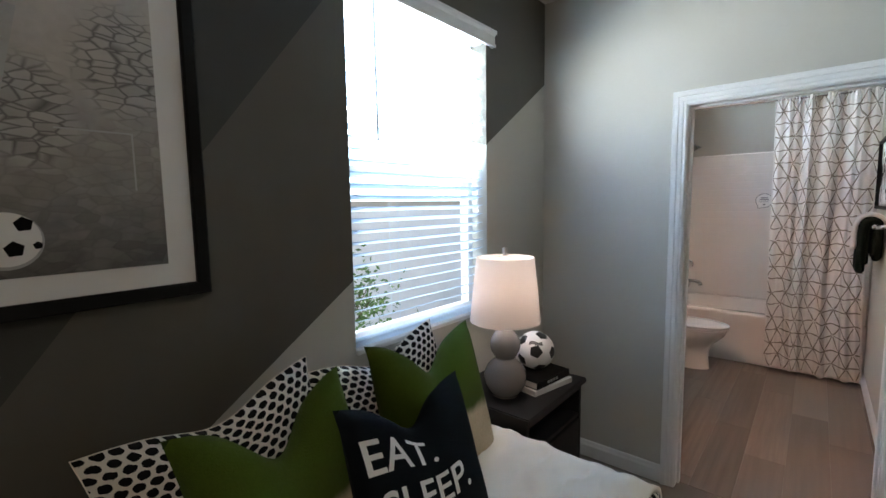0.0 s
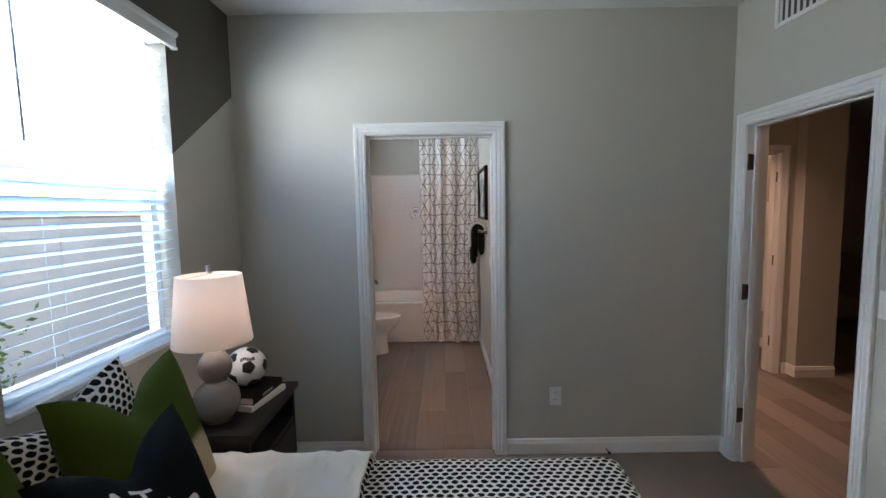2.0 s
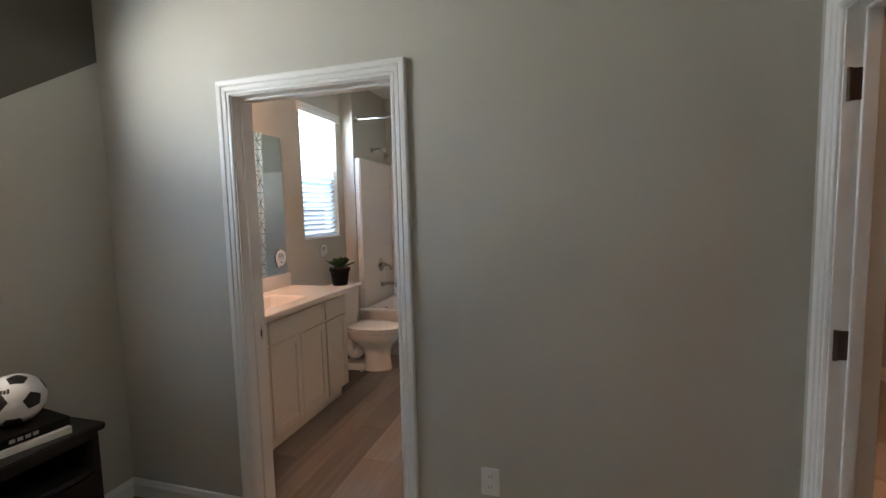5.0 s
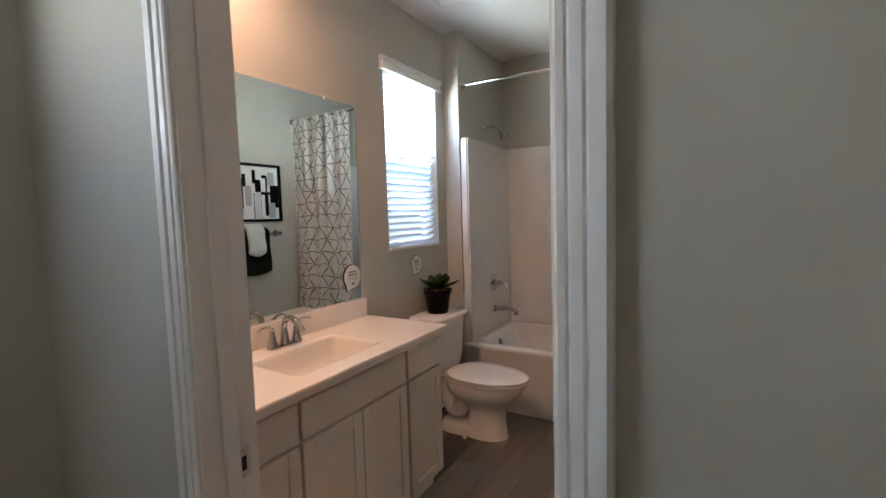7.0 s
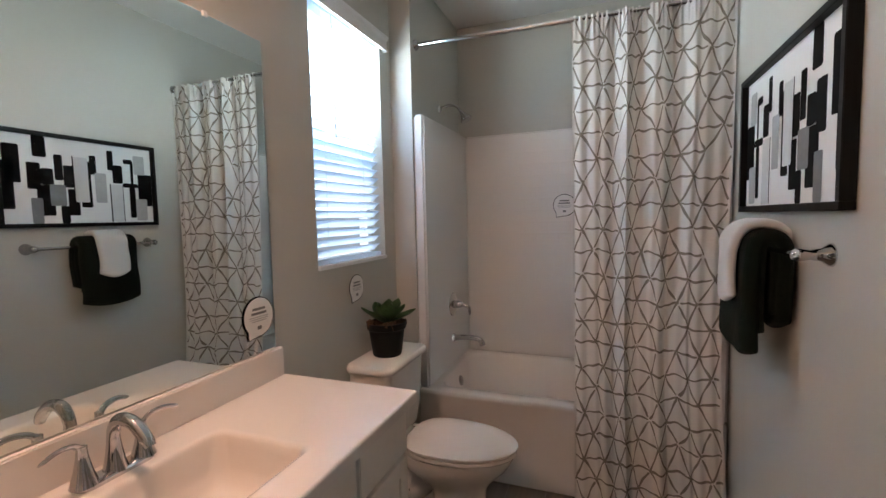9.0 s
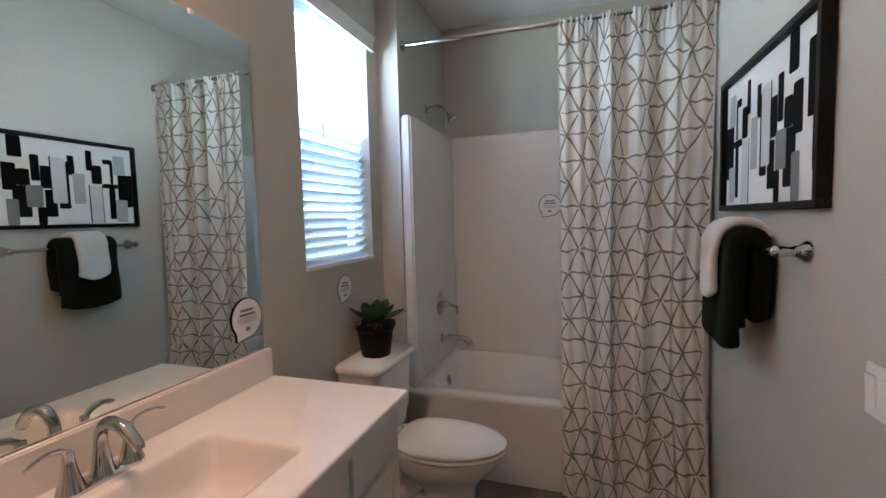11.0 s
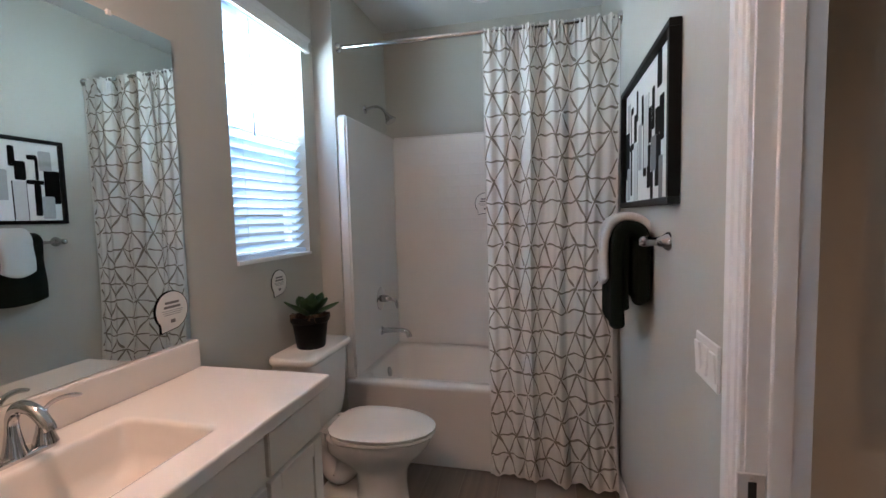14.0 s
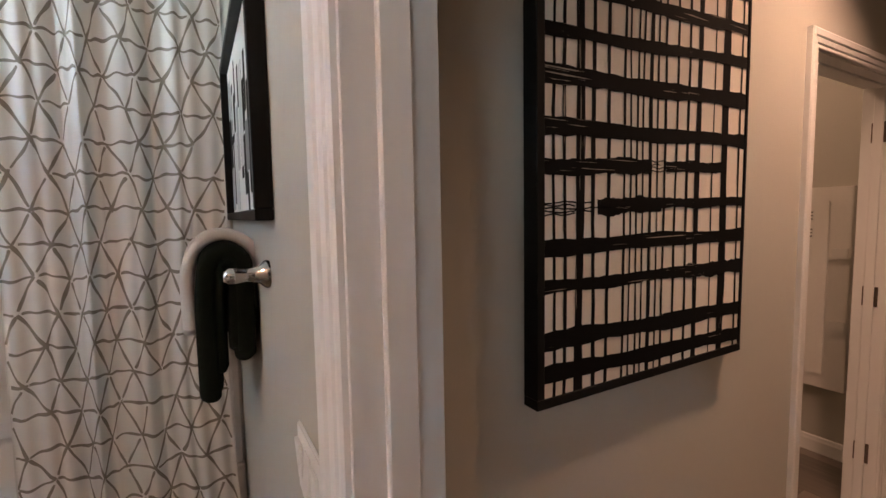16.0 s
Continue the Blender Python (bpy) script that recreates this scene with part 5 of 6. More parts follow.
# ---- bathroom: tub, surround and shower ----
TUB = thing("bathtub", (-0.42, 5.36, 0), "white acrylic alcove bathtub with straight apron", "bathtub")
bx0, bx1, by0, by1, bz = -1.197, 0.357, 4.968, 5.807, 0.485
tl = [rounded(bx0, by0, bx1, by1, 0.006, 0.0), rounded(bx0, by0, bx1, by1, 0.006, bz - 0.045), rounded(bx0, by0 - 0.008, bx1, by1, 0.008, bz - 0.03), rounded(bx0, by0 - 0.008, bx1, by1, 0.010, bz - 0.008), rounded(bx0 + 0.004, by0, bx1 - 0.004, by1 - 0.004, 0.012, bz),
      rounded(bx0 + 0.085, by0 + 0.075, bx1 - 0.09, by1 - 0.085, 0.09, bz), rounded(bx0 + 0.095, by0 + 0.088, bx1 - 0.10, by1 - 0.095, 0.10, bz - 0.012), rounded(bx0 + 0.12, by0 + 0.115, bx1 - 0.20, by1 - 0.12, 0.12, 0.17), rounded(bx0 + 0.17, by0 + 0.165, bx1 - 0.28, by1 - 0.17, 0.12, 0.11), rounded(bx0 + 0.40, by0 + 0.34, bx1 - 0.45, by1 - 0.34, 0.05, 0.105)]
part("shell", loft(tl), M_ACRYLIC, TUB, smooth=True)
part("overflow_plate", lathe([(0, 0), (0.034, 0), (0.033, 0.006), (0.026, 0.010), (0, 0.011)], 24, pose(-1.086, 5.40, 0.385, 0, 78, 0)), M_CHROME, TUB, smooth=True)
SUR = thing("tub_surround", (-0.42, 5.5, 0.485), "glossy white three-panel bathtub surround", "shower wall")
for n, b in (("side_panel", (-1.198, 4.972, bz, -1.135, 5.808, 2.062)), ("side_panel", (0.312, 4.972, bz, 0.358, 5.808, 2.062)), ("back_panel", (-1.135, 5.752, bz, 0.312, 5.808, 2.056))):
    part(n, boxes(b, bevel=0.012, seg=3), M_ACRYLIC, SUR, smooth=True)
bm = bmesh.new()
for r in range(9):
    for k in range(9):
        x = -1.09 + 0.155 * k + (0.0775 if r % 2 else 0.0)
        if x + 0.15 > 0.29:
            continue
        z = 1.28 + 0.080 * r
        vs = [bm.verts.new(v) for v in ((x, 5.7515, z), (x + 0.150, 5.7515, z), (x + 0.150, 5.7515, z + 0.075), (x, 5.7515, z + 0.075), (x + 0.006, 5.7508, z + 0.006), (x + 0.144, 5.7508, z + 0.006), (x + 0.144, 5.7508, z + 0.069), (x + 0.006, 5.7508, z + 0.069))]
        bm.faces.new(vs[4:])
        for i in range(4):
            bm.faces.new((vs[i], vs[(i + 1) % 4], vs[4 + (i + 1) % 4], vs[4 + i]))
tagged(part("moulded_tile", bm, M_ACRYLIC, SUR), kind="stuff")

SHY = 5.41
SHOWER = thing("shower", (-1.20, SHY, 2.18), "chrome shower head on a bent arm", "shower head")
part("flange", lathe([(0, 0), (0.028, 0), (0.026, 0.006), (0.012, 0.012), (0, 0.012)], 20, pose(-1.2, SHY, 2.19, 0, 90, 0)), M_CHROME, SHOWER, smooth=True)
part("arm", tube(arc([(-1.2, SHY, 2.19), (-1.13, SHY, 2.205), (-1.08, SHY, 2.19), (-1.045, SHY, 2.145)], 6), 0.0095, 12), M_CHROME, SHOWER, smooth=True)
part("head", lathe([(0.012, 0.0), (0.016, 0.012), (0.018, 0.022), (0.034, 0.05), (0.040, 0.062), (0.038, 0.068), (0, 0.066)], 24, pose(-1.05, SHY, 2.155, 0, 148, 0)), M_CHROME, SHOWER, smooth=True)
VALVE = thing("shower_valve", (-1.135, SHY, 0.89), "chrome round tub valve with lever", "faucet")
part("plate", lathe([(0, 0), (0.078, 0), (0.076, 0.005), (0.06, 0.010), (0.03, 0.013), (0, 0.013)], 36, pose(-1.135, SHY, 0.90, 0, 90, 0)), M_CHROME, VALVE, smooth=True)
part("hub", lathe([(0.026, 0), (0.024, 0.03), (0.018, 0.055), (0, 0.058)], 20, pose(-1.125, SHY, 0.90, 0, 90, 0)), M_CHROME, VALVE, smooth=True)
part("lever", tube(arc([(-1.075, SHY, 0.90), (-1.045, SHY, 0.893), (-1.022, SHY, 0.88), (-1.018, SHY, 0.835)], 6), [0.012] * 12 + [0.010] * 5 + [0.007] * 2, 12), M_CHROME, VALVE, smooth=True)
SPOUT = thing("tub_spout", (-1.135, SHY, 0.66), "chrome curved bathtub spout", "faucet")
part("flange", lathe([(0, 0), (0.030, 0), (0.027, 0.010), (0, 0.012)], 20, pose(-1.135, SHY, 0.672, 0, 90, 0)), M_CHROME, SPOUT, smooth=True)
sp = arc([(-1.13, SHY, 0.672), (-1.06, SHY, 0.680), (-0.98, SHY, 0.678), (-0.945, SHY, 0.662), (-0.935, SHY, 0.635)], 6)
part("spout", tube(sp, [0.021 - 0.004 * math.sin(math.pi * i / (len(sp) - 1)) for i in range(len(sp))], 16), M_CHROME, SPOUT, smooth=True)

ROD_A, ROD_B = Vector((-1.199, 5.035, 2.462)), Vector((0.359, 4.955, 2.408))
ROD = thing("curtain_rod", ROD_A, "chrome shower curtain rod across the tub alcove", "curtain rod")
part("rod", tube([ROD_A, ROD_B], 0.0125, 16), M_CHROME, ROD, smooth=True)
for p, a in ((ROD_A, 90), (ROD_B, -90)):
    part("flange", lathe([(0, 0), (0.030, 0), (0.028, 0.010), (0.016, 0.02), (0, 0.02)], 20, Matrix.Translation(p) @ pose(0, 0, 0, 0, a, 0)), M_CHROME, ROD, smooth=True)

FOLD_AT = (0.0, 0.156, 0.260, 0.365, 0.469, 0.594, 0.698, 0.8125, 1.0)
FOLD_X = (0.0, 0.189, 0.289, 0.365, 0.434, 0.572, 0.660, 0.786, 1.0)
FOLD_Y = (0.008, 0.002, 0.034, -0.024, 0.027, -0.018, 0.033, -0.020, -0.002)


def along_folds(u):
    """Share of the width and depth at u of the cloth: flat panels between soft pleats."""
    u = min(1.0, max(0.0, u))
    k = max(i for i in range(8) if FOLD_AT[i] <= u)
    f = (u - FOLD_AT[k]) / (FOLD_AT[k + 1] - FOLD_AT[k])
    g = f * f * (3 - 2 * f)
    return FOLD_X[k] + (FOLD_X[k + 1] - FOLD_X[k]) * (0.7 * f + 0.3 * g), FOLD_Y[k] + (FOLD_Y[k + 1] - FOLD_Y[k]) * g


def curtain_place(u, v):
    """u across, v from rod to hem: panels and pleats, gathered tight on the rod."""
    fx, fy = along_folds(u)
    x0, x1 = -0.337 + 0.018 * v, 0.350 - 0.040 * math.exp(-((v - 0.66) / 0.28) ** 2)
    x = x0 + (x1 - x0) * fx + 0.006 * math.sin(v * 7 + u * 9) * v * (1 - v) * 4 * u * (1 - u)
    tight = max(0.0, 1 - v / 0.07)
    rx = (x - ROD_A.x) / (ROD_B.x - ROD_A.x)
    y = ROD_A.y + (ROD_B.y - ROD_A.y) * rx - 0.014 + fy * (0.45 + 0.75 * v ** 0.6) + 0.0075 * math.sin(u * 78 + 1.4 * math.sin(u * 7) + 0.5 * math.sin(3 * v)) * (0.55 + 0.45 * v) - 0.085 * v * v + 0.007 * math.sin(u * 205) * tight
    top = ROD_A.z + (ROD_B.z - ROD_A.z) * rx + 0.012 + 0.005 * math.sin(u * 95)
    bottom = 0.030 + 0.010 * math.sin(u * 17) - 0.012 * math.sin(u * 31) + 0.02 * max(0.0, u - 0.82)
    return Vector((x, y, top + (bottom - top) * v))


CURT = whole("shower_curtain", grid_surface(curtain_place, 260, 60, lambda u, v: (u * 1.02, -v * 2.4)), M_CURTAIN, "white shower curtain printed with taupe line triangles", "curtain", smooth=True)
# brushed strokes printed on it: a loose triangular lattice whose nodes wander
CW, CL, NC, NR = 1.02, 2.4, 8, 21
rng = random.Random(21)
KNOT = {}
for i in range(-1, NC + 2):
    for j in range(-1, NR + 2):
        KNOT[i, j] = ((i + 0.5 * (j % 2)) * CW / NC + rng.uniform(-0.012, 0.012), j * CL / NR + rng.uniform(-0.009, 0.009))


def on_curtain(x, z):
    u, v = min(1.0, max(0.0, x / CW)), min(1.0, max(0.0, z / CL))
    p, q, r = curtain_place(u, v), curtain_place(u + 0.001, v), curtain_place(u, min(v + 0.001, 1.001))
    n = (q - p).cross(r - p).normalized()
    return p + (n if n.y < 0 else -n) * 0.0014


bm = bmesh.new()
for (i, j), a in KNOT.items():
    k = j % 2
    for b in ((i + 1, j), (i + k, j + 1), (i + k - 1, j + 1)):
        if b not in KNOT or rng.random() < 0.06:
            continue
        a2, b2 = Vector((*a, 0)), Vector((*KNOT[b], 0))
        d = b2 - a2
        q = Vector((-d.y, d.x, 0)).normalized()
        a2, b2 = a2 - d * rng.uniform(-0.13, 0.11), b2 + d * rng.uniform(-0.13, 0.09)
        w, bow, ph = rng.uniform(0.0040, 0.0056), rng.uniform(-0.004, 0.004), rng.uniform(0, 6)
        rows = []
        for s in range(15):
            f = s / 14
            c = a2 + (b2 - a2) * f + q * (bow * 4 * f * (1 - f) + 0.0007 * math.sin(ph + 9 * f))
            h = w * (1 + 0.22 * math.sin(ph * 3 + 7 * f)) * (0.75 if s in (0, 14) else 1.0)
            if not (0.002 < c.x - h and c.x + h < CW - 0.002 and 0.004 < c.y - h and c.y + h < CL - 0.004):
                rows.append(None)
                continue
            rows.append([bm.verts.new(on_curtain(*(c + q * e).xy)) for e in (h, 0.0, -h)])
        for r0, r1 in zip(rows, rows[1:]):
            if r0 and r1:
                for e in (0, 1):
                    bm.faces.new((r0[e], r0[e + 1], r1[e + 1], r1[e]))
tagged(part("printed_pattern", bm, M_PRINT, CURT, "taupe brush strokes forming triangles", smooth=True), kind="stuff")


# ---- bathroom: right wall ----
BP = thing("abstract_print", (0.345, 4.34, 1.475), "black-framed abstract print in black, grey and white", "picture")
ay0, ay1, az0, az1, ax = 3.935, 4.758, 1.474, 1.982, 0.36
for b in ((ay0, az0, ay1, az0 + 0.022), (ay0, az1 - 0.022, ay1, az1), (ay0, az0 + 0.022, ay0 + 0.022, az1 - 0.022), (ay1 - 0.022, az0 + 0.022, ay1, az1 - 0.022)):
    part("frame_rail", boxes((ax - 0.034, b[0], b[1], ax - 0.001, b[2], b[3]), bevel=0.002, seg=1), M_BLACK, BP)
PRN = part("print", boxes((ax - 0.012, ay0 + 0.02, az0 + 0.02, ax - 0.010, ay1 - 0.02, az1 - 0.02)), M_PAPER, BP, "white paper with painted blocks")
BLOCKS = [(0.023, 0.119, 0.114, 0.542), (0, 0.305, 0.074, 0.838), (0.185, 0, 0.264, 0.237), (0.145, 0.304, 0.225, 0.607), (0.225, 0.361, 0.299, 0.55), (0.194, 0.551, 0.299, 0.91), (0.305, 0.188, 0.359, 0.491), (0.359, 0.308, 0.426, 0.573), (0.379, 0.588, 0.453, 0.908), (0.33, 0.793, 0.384, 1)]
BLOCKS_B = [(0.531, 0.157, 0.578, 0.394), (0.658, 0.067, 0.703, 0.322), (0.692, 0.248, 0.767, 0.487), (0.886, 0.345, 1, 0.782), (0.814, 0.534, 0.862, 0.941), (0.779, 0.158, 0.85, 0.22), (0.83, 0.185, 0.854, 0.475), (0.767, 0.477, 0.886, 0.535), (0.463, 0.737, 0.539, 0.809), (0.518, 0.234, 0.539, 0.761), (0.418, 0.19, 0.428, 0.76), (0.668, 0.5, 0.676, 0.99), (0.762, 0.5, 0.768, 0.99)]
GREYS = [(0.271, 0.544, 0.367, 0.794), (0.158, 0.708, 0.225, 1)]
MIDS = [(0.561, 0.37, 0.643, 0.746), (0.862, 0.685, 0.952, 0.98), (0.857, 0.097, 0.947, 0.352)]
PALES = [(0.428, 0.196, 0.518, 0.745), (0.676, 0.506, 0.762, 0.991)]
rng = random.Random(9)
M_PALE_INK = surface("faint_grey_ink", (0.62, 0.62, 0.61), 0.7, var=0.15, fine=30, bump=0.0)
for lift, mat, rows in ((0.0, M_INK, BLOCKS), (0.0, M_INK, BLOCKS_B), (0.0012, M_GREY_INK, GREYS), (0.0012, M_MID_INK, MIDS), (0.0012, M_PALE_INK, PALES)):
    for u0, v0, u1, v1 in rows:
        W, Hh = ay1 - ay0 - 0.044, az1 - az0 - 0.044
        y0, y1 = ay0 + 0.022 + u0 * W, ay0 + 0.022 + u1 * W
        z1, z0 = az1 - 0.022 - v0 * Hh, az1 - 0.022 - v1 * Hh
        r = min(0.008, (y1 - y0) / 3, (z1 - z0) / 3)
        bm = bmesh.new()
        bm.faces.new([bm.verts.new((ax - 0.0125 - lift, p[0] + rng.uniform(-0.0012, 0.0012), p[1])) for p in rounded(y0, z0, y1, z1, r, 0, 3)])
        part("painted_block", bm, mat, PRN)

BAR = thing("towel_bar", (0.30, 4.36, 1.36), "chrome towel bar on the bathroom wall", "towel bar")
tb0, tb1, tbz, tbx = 4.045, 4.690, 1.362, 0.288
part("bar", tube([(tbx, tb0 - 0.012, tbz), (tbx, tb1 + 0.012, tbz)], 0.0085, 14), M_CHROME, BAR, smooth=True)
for y in (tb0, tb1):
    ps = part("post", lathe([(0.030, 0), (0.029, 0.008), (0.017, 0.022), (0.013, 0.045), (0.016, 0.062), (0.017, 0.076), (0.010, 0.086), (0, 0.087)], 22, pose(0.36, y, tbz, 0, -90, 0)), M_CHROME, BAR, smooth=True)


def towel(name, y0, y1, front, back, thick, material, label, waves, r, close, parent=None):
    """A towel folded over the bar: down the room side by front, down the wall side by back."""
    half = math.pi * r

    def place(u, v):
        total = front + half + back
        s = v * total
        n = 0.006 * math.sin(u * waves + 3 * v) * min(1.0, abs(s - front - half / 2) * 6)
        y = y0 + (y1 - y0) * u + 0.004 * math.sin(v * 14)
        if s < front:
            k = min(1.0, (front - s) / 0.06)
            return Vector((tbx - r + (r - close) * k * k * (3 - 2 * k) - n - 0.006 * k, y, tbz - (front - s) + 0.03 * (1 - s / front) * (u - 0.5) ** 2 * 4))
        if s < front + half:
            a = (s - front) / r
            return Vector((tbx - r * math.cos(a), y, tbz + r * math.sin(a)))
        return Vector((tbx + min(r, 0.062) + n * 0.5, y, tbz - (s - front - half) * (0.88 + 0.12 * math.sin(u * 5))))
    nu, nv, e = 30, 90, thick / 2
    total = front + half + back
    bm = bmesh.new()
    sheets = []
    for side in (1, -1):
        rows = []
        for i in range(nu + 1):
            u = 0.5 - 0.5 * math.cos(math.pi * i / nu)
            row = []
            for j in range(nv + 1):
                v = 0.5 - 0.5 * math.cos(math.pi * j / nv)
                p = place(u, v)
                g = place(u, min(1.0, v + 0.002)) - place(u, max(0.0, v - 0.002))
                out = Vector((-g.z, 0, g.x)).normalized()
                d = min(e, min(u, 1 - u) * (y1 - y0), min(v, 1 - v) * total)
                row.append(bm.verts.new(p + out * (side * e * math.sqrt(max(0.0, 1 - ((e - d) / e) ** 2)))))
            rows.append(row)
        sheets.append(rows)
        for i in range(nu):
            for j in range(nv):
                q = (rows[i][j], rows[i + 1][j], rows[i + 1][j + 1], rows[i][j + 1])
                bm.faces.new(q if side > 0 else q[::-1])
    bmesh.ops.remove_doubles(bm, verts=bm.verts[:], dist=1e-5)
    bmesh.ops.recalc_face_normals(bm, faces=bm.faces[:])
    if parent:
        return part(name, bm, material, parent, smooth=True)
    return whole(name, bm, material, label, "towel", "towels on the bar", smooth=True)


BT = towel("bath_towel", 4.225, 4.540, 0.350, 0.255, 0.046, M_TOWEL_G, "dark green bath towel folded over the chrome bar", 9, 0.038, 0.036)
towel("inner_fold", 4.235, 4.530, 0.285, 0.225, 0.026, M_TOWEL_G, "", 11, 0.016, 0.012, BT)
towel("hand_towel", 4.300, 4.470, 0.185, 0.13, 0.030, M_TOWEL_W, "white hand towel over the dark green towel", 4, 0.077, 0.074)


def sign(m, w, label):
    """A round speech-bubble card with bars for its small print; faces local +z."""
    e = thing("sign_card", m.translation, label, "sign", "speech-bubble cards")

    def outline(s, z):
        pts = [(s * w / 2 * math.cos(radians(a)), s * w / 2 * math.sin(radians(a)), z) for a in range(-90, 226, 12)]
        return pts + [(-s * w * 0.36, -s * w * 0.55, z)]
    for n, s, z0, z1, mat in (("border", 1.0, 0.001, 0.003, M_INK), ("card", 0.95, 0.003, 0.0042, M_PAPER)):
        bm = loft([outline(s, z0), outline(s, z1)])
        bm.transform(m)
        c = part(n, bm, mat, e)
    for y, lw, h, mat in ((0.20, 0.42, 0.06, M_GREY_INK), (0.09, 0.5, 0.06, M_GREY_INK), (0.0, 0.62, 0.02, M_MID_INK), (-0.05, 0.6, 0.02, M_MID_INK), (-0.10, 0.5, 0.02, M_MID_INK), (-0.27, 0.14, 0.09, M_GREY_INK)):
        bm = boxes((-lw * w / 2, (y - h / 2) * w, 0.0042, lw * w / 2, (y + h / 2) * w, 0.0047))
        bm.transform(m)
        part("text_bar", bm, mat, c)


FACE_E = Matrix(((0, 0, 1, 0), (1, 0, 0, 0), (0, 1, 0, 0), (0, 0, 0, 1)))
sign(Matrix.Translation((-1.3235, 3.872, 1.145)) @ FACE_E, 0.142, "white speech-bubble card leaning on the mirror")
sign(Matrix.Translation((-1.330, 4.530, 1.145)) @ FACE_E, 0.130, "white speech-bubble card on the wall under the window")
sign(Matrix.Translation((-0.44, 5.7485, 1.545)) @ Matrix(((1, 0, 0, 0), (0, 0, -1, 0), (0, 1, 0, 0), (0, 0, 0, 1))), 0.15, "white speech-bubble card on the tub surround")

# ---- bathroom: ceiling fixtures ----


def downlight(x, y, z, label, lit=True):
    e = thing("recessed_light", (x, y, z), label, "ceiling light", "recessed ceiling lights")
    part("trim_ring", lathe([(0.095, 0.0), (0.093, -0.006), (0.075, -0.009), (0.068, -0.003), (0.068, 0.0)], 32, Matrix.Translation((x, y, z))), M_PLASTIC, e, smooth=True)
    part("lens", lathe([(0, -0.002), (0.068, -0.002), (0.068, -0.001), (0, -0.001)], 28, Matrix.Translation((x, y, z))), M_LED if lit else M_VINYL, e)


downlight(-1.10, 3.02, H_BATH, "round white recessed ceiling light over the vanity")
downlight(-0.40, 5.45, H_BATH, "round white recessed ceiling light over the tub, off", False)
downlight(2.0, 3.36, H_BED, "round white recessed ceiling light in the hall")
downlight(2.7, 4.6, H_BED, "round white recessed ceiling light in the closet")
downlight(2.55, 1.85, H_BED, "round white recessed ceiling light in the hall")
FL = thing("flush_mount_light", (0.35, -0.55, H_BED), "round white flush-mount bedroom ceiling light", "ceiling light")
part("base", lathe([(0, 0), (0.17, 0), (0.17, -0.03), (0.165, -0.035), (0, -0.035)], 36, Matrix.Translation((0.35, -0.55, H_BED))), M_PLASTIC, FL, smooth=True)
part("diffuser", lathe([(0.16, -0.035), (0.155, -0.07), (0.12, -0.092), (0.06, -0.102), (0, -0.104)], 36, Matrix.Translation((0.35, -0.55, H_BED))), M_DOME, FL, smooth=True)
FAN = thing("exhaust_fan", (-0.95, 4.44, H_BATH), "white square exhaust fan cover on the ceiling", "fan")
bm = loft([rounded(-1.085, 4.305, -0.815, 4.575, 0.03, H_BATH - 0.001), rounded(-1.085, 4.305, -0.815, 4.575, 0.03, H_BATH - 0.012), rounded(-1.06, 4.33, -0.84, 4.55, 0.03, H_BATH - 0.020)])
part("cover", bm, M_PLASTIC, FAN, smooth=True)
grille("ceiling_vent", Matrix.Translation((0.235, 4.45, H_BATH)) @ pose(0, 0, 0, 180, 0, 90), 0.22, 0.22, 7, "white louvred supply vent in the bathroom ceiling")

# ---- hall ----
ART = thing("hall_canvas", (1.23, 3.79, 1.055), "tall black-edged canvas of brushed black plaid strokes", "picture")
hx0, hx1, hz0, hz1, hy = 0.845, 1.645, 1.055, 2.335, 3.765
for b in ((hx0, hz0, hx1, hz0 + 0.022), (hx0, hz1 - 0.022, hx1, hz1), (hx0, hz0 + 0.022, hx0 + 0.022, hz1 - 0.022), (hx1 - 0.012, hz0 + 0.022, hx1, hz1 - 0.022)):
    part("frame_rail", boxes((b[0], hy, b[1], b[2], 3.809, b[3]), bevel=0.0015, seg=1), M_BLACK, ART)
CANVAS = part("canvas", boxes((hx0 + 0.02, hy + 0.004, hz0 + 0.02, hx1 - 0.010, hy + 0.03, hz1 - 0.02)), surface("cream_canvas", (0.74, 0.67, 0.58), 0.8, var=0.1, fine=200, bump=0.3), ART, "cream painted canvas")
rng = random.Random(12)


def stroke(a, b, w, depth, name):
    """A ragged brush stroke between two points of the canvas."""
    n = 26
    d = Vector((b[0] - a[0], 0, b[1] - a[1]))
    q = Vector((-d.z, 0, d.x)).normalized()
    bm = bmesh.new()
    ph = rng.uniform(0, 6)
    left, right = [], []
    for i in range(n + 1):
        p = Vector((a[0], depth, a[1])) + d * (i / n) + q * (0.002 * math.sin(ph + i * 0.35) + rng.uniform(-0.001, 0.001))
        k = w / 2 * (0.95 + 0.09 * math.sin(ph * 2 + i * 0.5) + rng.uniform(-0.10, 0.10))
        left.append(bm.verts.new(p + q * k))
        right.append(bm.verts.new(p - q * k))
    for i in range(n):
        bm.faces.new((left[i], left[i + 1], right[i + 1], right[i]))
    part(name, bm, M_BRUSH_V if name == "vertical_stroke" else M_BRUSH_H, CANVAS)


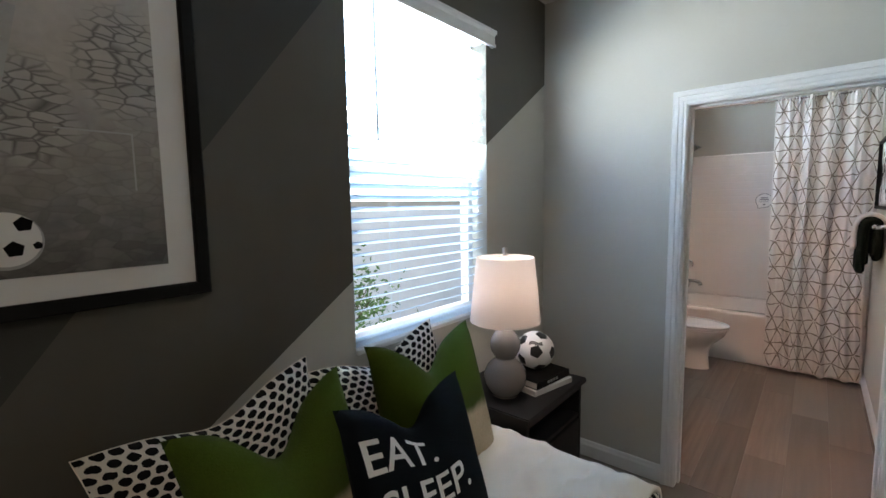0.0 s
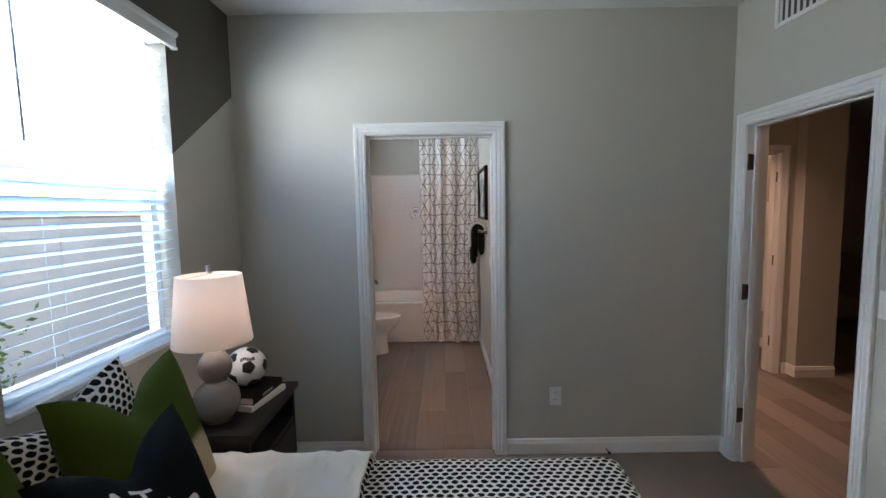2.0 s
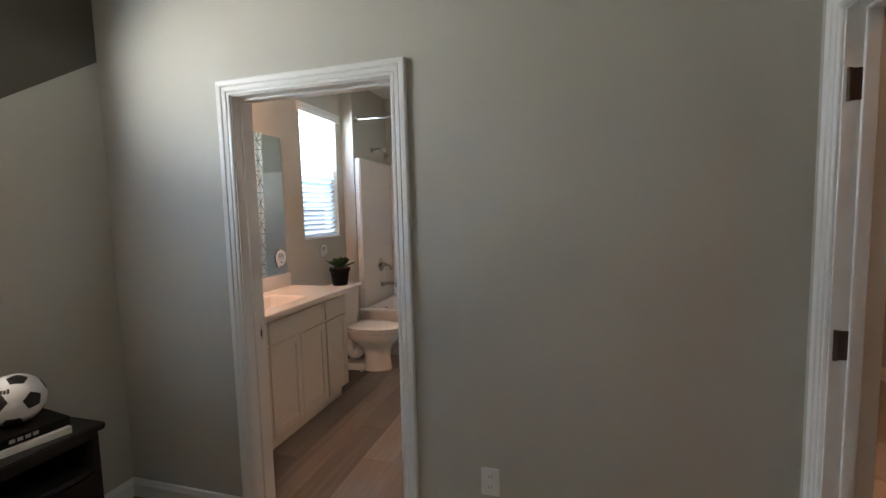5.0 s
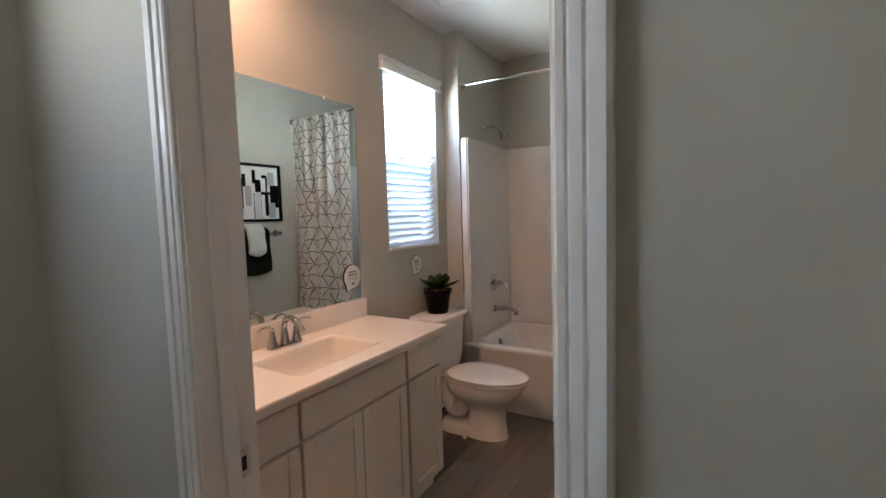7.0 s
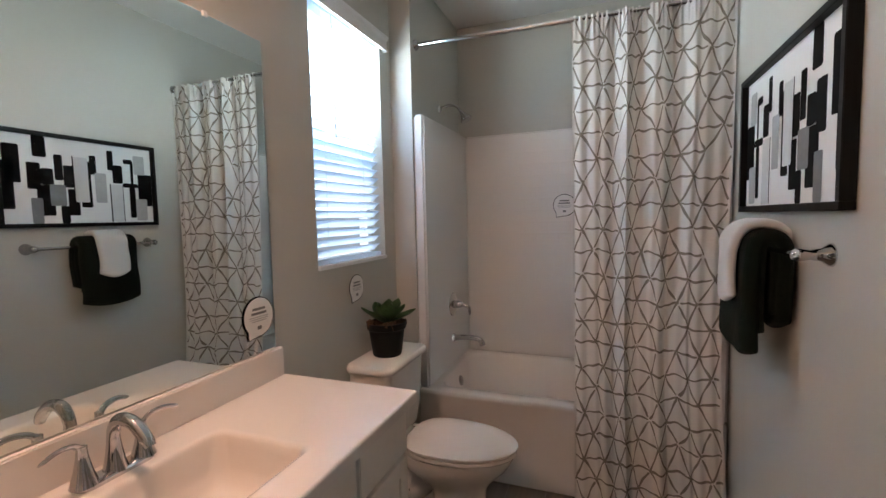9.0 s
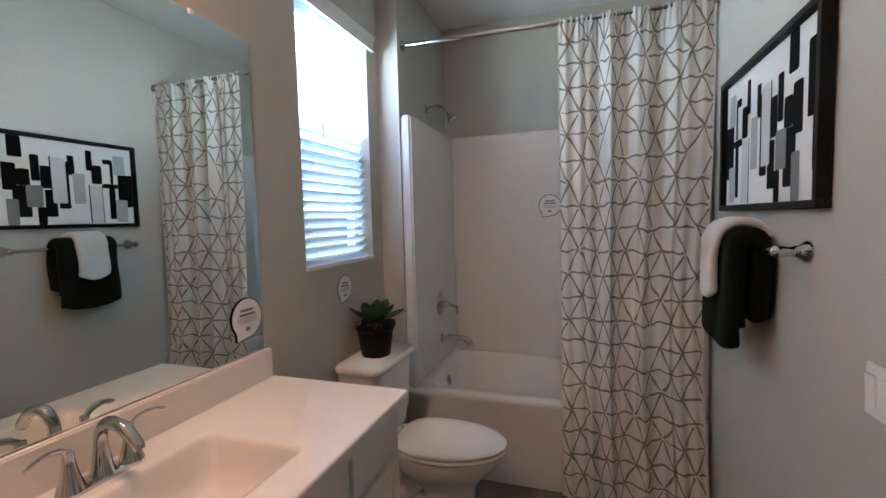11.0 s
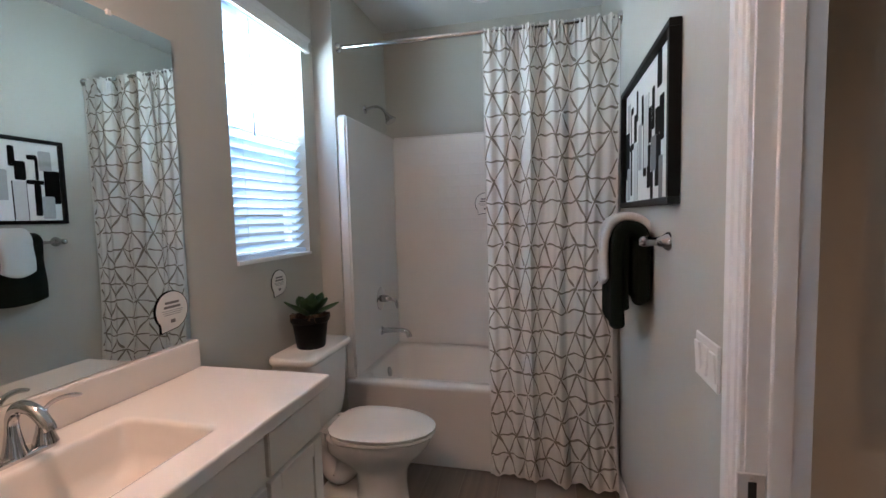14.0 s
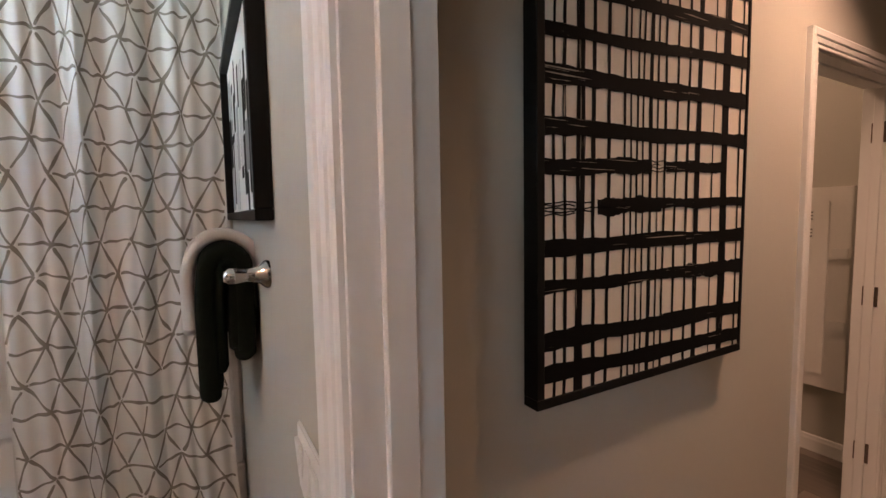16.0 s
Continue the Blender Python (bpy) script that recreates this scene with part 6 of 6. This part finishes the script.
for x, w in ((0.894, 0.009), (0.925, 0.010), (0.969, 0.026), (1.013, 0.013), (1.059, 0.012), (1.114, 0.009), (1.138, 0.007), (1.159, 0.008), (1.18, 0.007), (1.208, 0.014), (1.236, 0.007), (1.263, 0.010), (1.31, 0.010), (1.359, 0.012), (1.404, 0.022), (1.476, 0.006), (1.532, 0.034), (1.606, 0.010)):
    stroke((x, hz0 + 0.02), (x + rng.uniform(-0.005, 0.005), hz1 - 0.02), w, hy + 0.0030, "vertical_stroke")
ca, cb = hx0 + 0.021, hx1 - 0.012
for z0, z1, w in ((1.129, 1.109, 0.040), (1.202, 1.187, 0.042), (1.405, 1.407, 0.037), (1.658, 1.675, 0.038), (1.764, 1.788, 0.042), (1.852, 1.897, 0.030), (1.95, 1.985, 0.036), (2.05, 2.08, 0.032), (2.15, 2.165, 0.036), (2.245, 2.25, 0.034)):
    stroke((ca, z0), (cb, z1), w, hy + 0.0022, "horizontal_stroke")
# strokes that break off and are taken up again
stroke((ca, 1.319), (1.40, 1.317), 0.030, hy + 0.0022, "horizontal_stroke")
stroke((1.365, 1.316), (cb, 1.315), 0.040, hy + 0.0018, "horizontal_stroke")
stroke((ca, 1.574), (1.215, 1.589), 0.038, hy + 0.0022, "horizontal_stroke")
for k in range(4):
    stroke((1.20 + 0.012 * (k % 2), 1.577 + 0.008 * k), (1.29 - 0.02 * (k % 3), 1.578 + 0.008 * k), 0.003, hy + 0.0022, "horizontal_stroke")
stroke((1.27, 1.590), (1.53, 1.597), 0.030, hy + 0.0022, "horizontal_stroke")
for k in range(5):
    stroke((ca, 1.474 + 0.0065 * k), (0.955 + 0.06 * (k % 3), 1.476 + 0.0065 * k), 0.0036, hy + 0.0022, "horizontal_stroke")
stroke((1.025, 1.490), (1.255, 1.497), 0.040, hy + 0.0022, "horizontal_stroke")
stroke((1.24, 1.497), (cb, 1.503), 0.026, hy + 0.0018, "horizontal_stroke")

PAN = thing("electrical_panel", (3.44, 4.33, 0.42), "off-white electrical panel box on the closet wall", "electrical panel")
part("box", boxes((3.395, 4.075, 0.42, 3.449, 4.62, 1.60), bevel=0.004), M_PANELBOX, PAN)
dr = part("door", boxes((3.386, 4.175, 0.50, 3.395, 4.58, 1.52), bevel=0.003), M_PANELBOX, PAN)
for z in (0.80, 1.22):
    part("latch", boxes((3.378, 4.085, z - 0.03, 3.395, 4.155, z + 0.03), bevel=0.003), M_PLASTIC, PAN)
for z0, z1, y0, y1, mat in ((1.40, 1.47, 4.24, 4.36, M_PAPER), (1.30, 1.385, 4.24, 4.36, M_PAPER), (1.16, 1.24, 4.25, 4.34, M_PAPER)):
    lb = part("label", boxes((3.3848, y0, z0, 3.3862, y1, z1)), mat, dr, "white printed warning label")
    for k in range(3):
        part("text_bar", boxes((3.3842, y0 + 0.012, z0 + 0.012 + 0.02 * k, 3.3849, y1 - 0.012, z0 + 0.020 + 0.02 * k)), M_GREY_INK, lb)
for y, z in ((4.84, 1.665), (4.88, 1.40), (4.815, 1.28)):
    nb = thing("wall_notice", (3.449, y, z), "small white paper notice on the closet wall", "notice", "closet notices")
    part("sheet", boxes((3.4475, y - 0.05, z - 0.07, 3.4495, y + 0.05, z + 0.07)), M_PAPER, nb)
    for k in range(4):
        part("text_bar", boxes((3.4468, y - 0.035, z - 0.04 + 0.025 * k, 3.4476, y + 0.035, z - 0.032 + 0.025 * k)), M_MID_INK, nb)

# ---- living room glimpsed past the hall ----
SOFA = thing("sofa", (4.9, 5.6, 0), "beige fabric sofa beyond the hall", "sofa")
part("seat", boxes((4.45, 5.2, 0.12, 5.9, 6.05, 0.44), bevel=0.05, seg=3), M_SOFA, SOFA, smooth=True)
part("backrest", boxes((4.45, 5.95, 0.12, 5.9, 6.25, 0.86), bevel=0.06, seg=3), M_SOFA, SOFA, smooth=True)
for x in (4.33, 5.9):
    part("arm", boxes((x, 5.15, 0.12, x + 0.2, 6.25, 0.64), bevel=0.05, seg=3), M_SOFA, SOFA, smooth=True)
for x, y in ((4.45, 5.25), (5.95, 5.25), (4.45, 6.15), (5.95, 6.15)):
    part("leg", boxes((x, y, 0, x + 0.05, y + 0.05, 0.12)), M_DARKWOOD, SOFA)
whole("drape", grid_surface(lambda u, v: Vector((5.05 + 0.6 * u, 6.52 + 0.03 * math.sin(u * 40), 0.03 + 2.2 * v)), 60, 2), M_DRAPE, "dark floor-length drape in the living room", "curtain", smooth=True)

# ---- floor planks ----
PW, PL = 0.2, 1.2
_full = boxes((0.0006, 0.0006, -0.012, PW - 0.0006, PL - 0.0006, 0.0), bevel=0.0007, seg=1)
_plank = part("plank", _full, M_PLANK, FLOOR_TILE)
_plank.location = (-1.47, 2.585, 0)
_mesh = _plank.data
rng = random.Random(2)


def plank_at(x, y, x_end, y_end, y_start):
    """One plank, cut short where it meets a wall line."""
    y0, y1 = max(y, y_start), min(y + PL, y_end)
    if y1 - y0 < 0.05:
        return
    if y1 - y0 < PL - 0.001 or x + PW > x_end + 0.001:
        ob = part("plank", boxes((x + 0.0006, y0 + 0.0006, -0.012, min(x + PW, x_end) - 0.0006, y1 - 0.0006, 0.0), bevel=0.0007, seg=1), M_PLANK, FLOOR_TILE)
    else:
        ob = new("plank", _mesh)
        ob.parent = FLOOR_TILE
        ob.location = (x, y, 0)


for x_from, x_end, y_start, y_end in ((-1.27, 1.75, 2.583, 4.96), (1.75, 3.75, -0.08, 5.75), (3.75, 6.1, 1.0, 6.6)):
    k = 0
    x = x_from
    while x < x_end - 0.01:
        y = y_start - (0.37 * k * 1.0) % PL
        while y < y_end:
            plank_at(x, y, x_end, y_end, y_start)
            y += PL
        x += PW
        k += 1
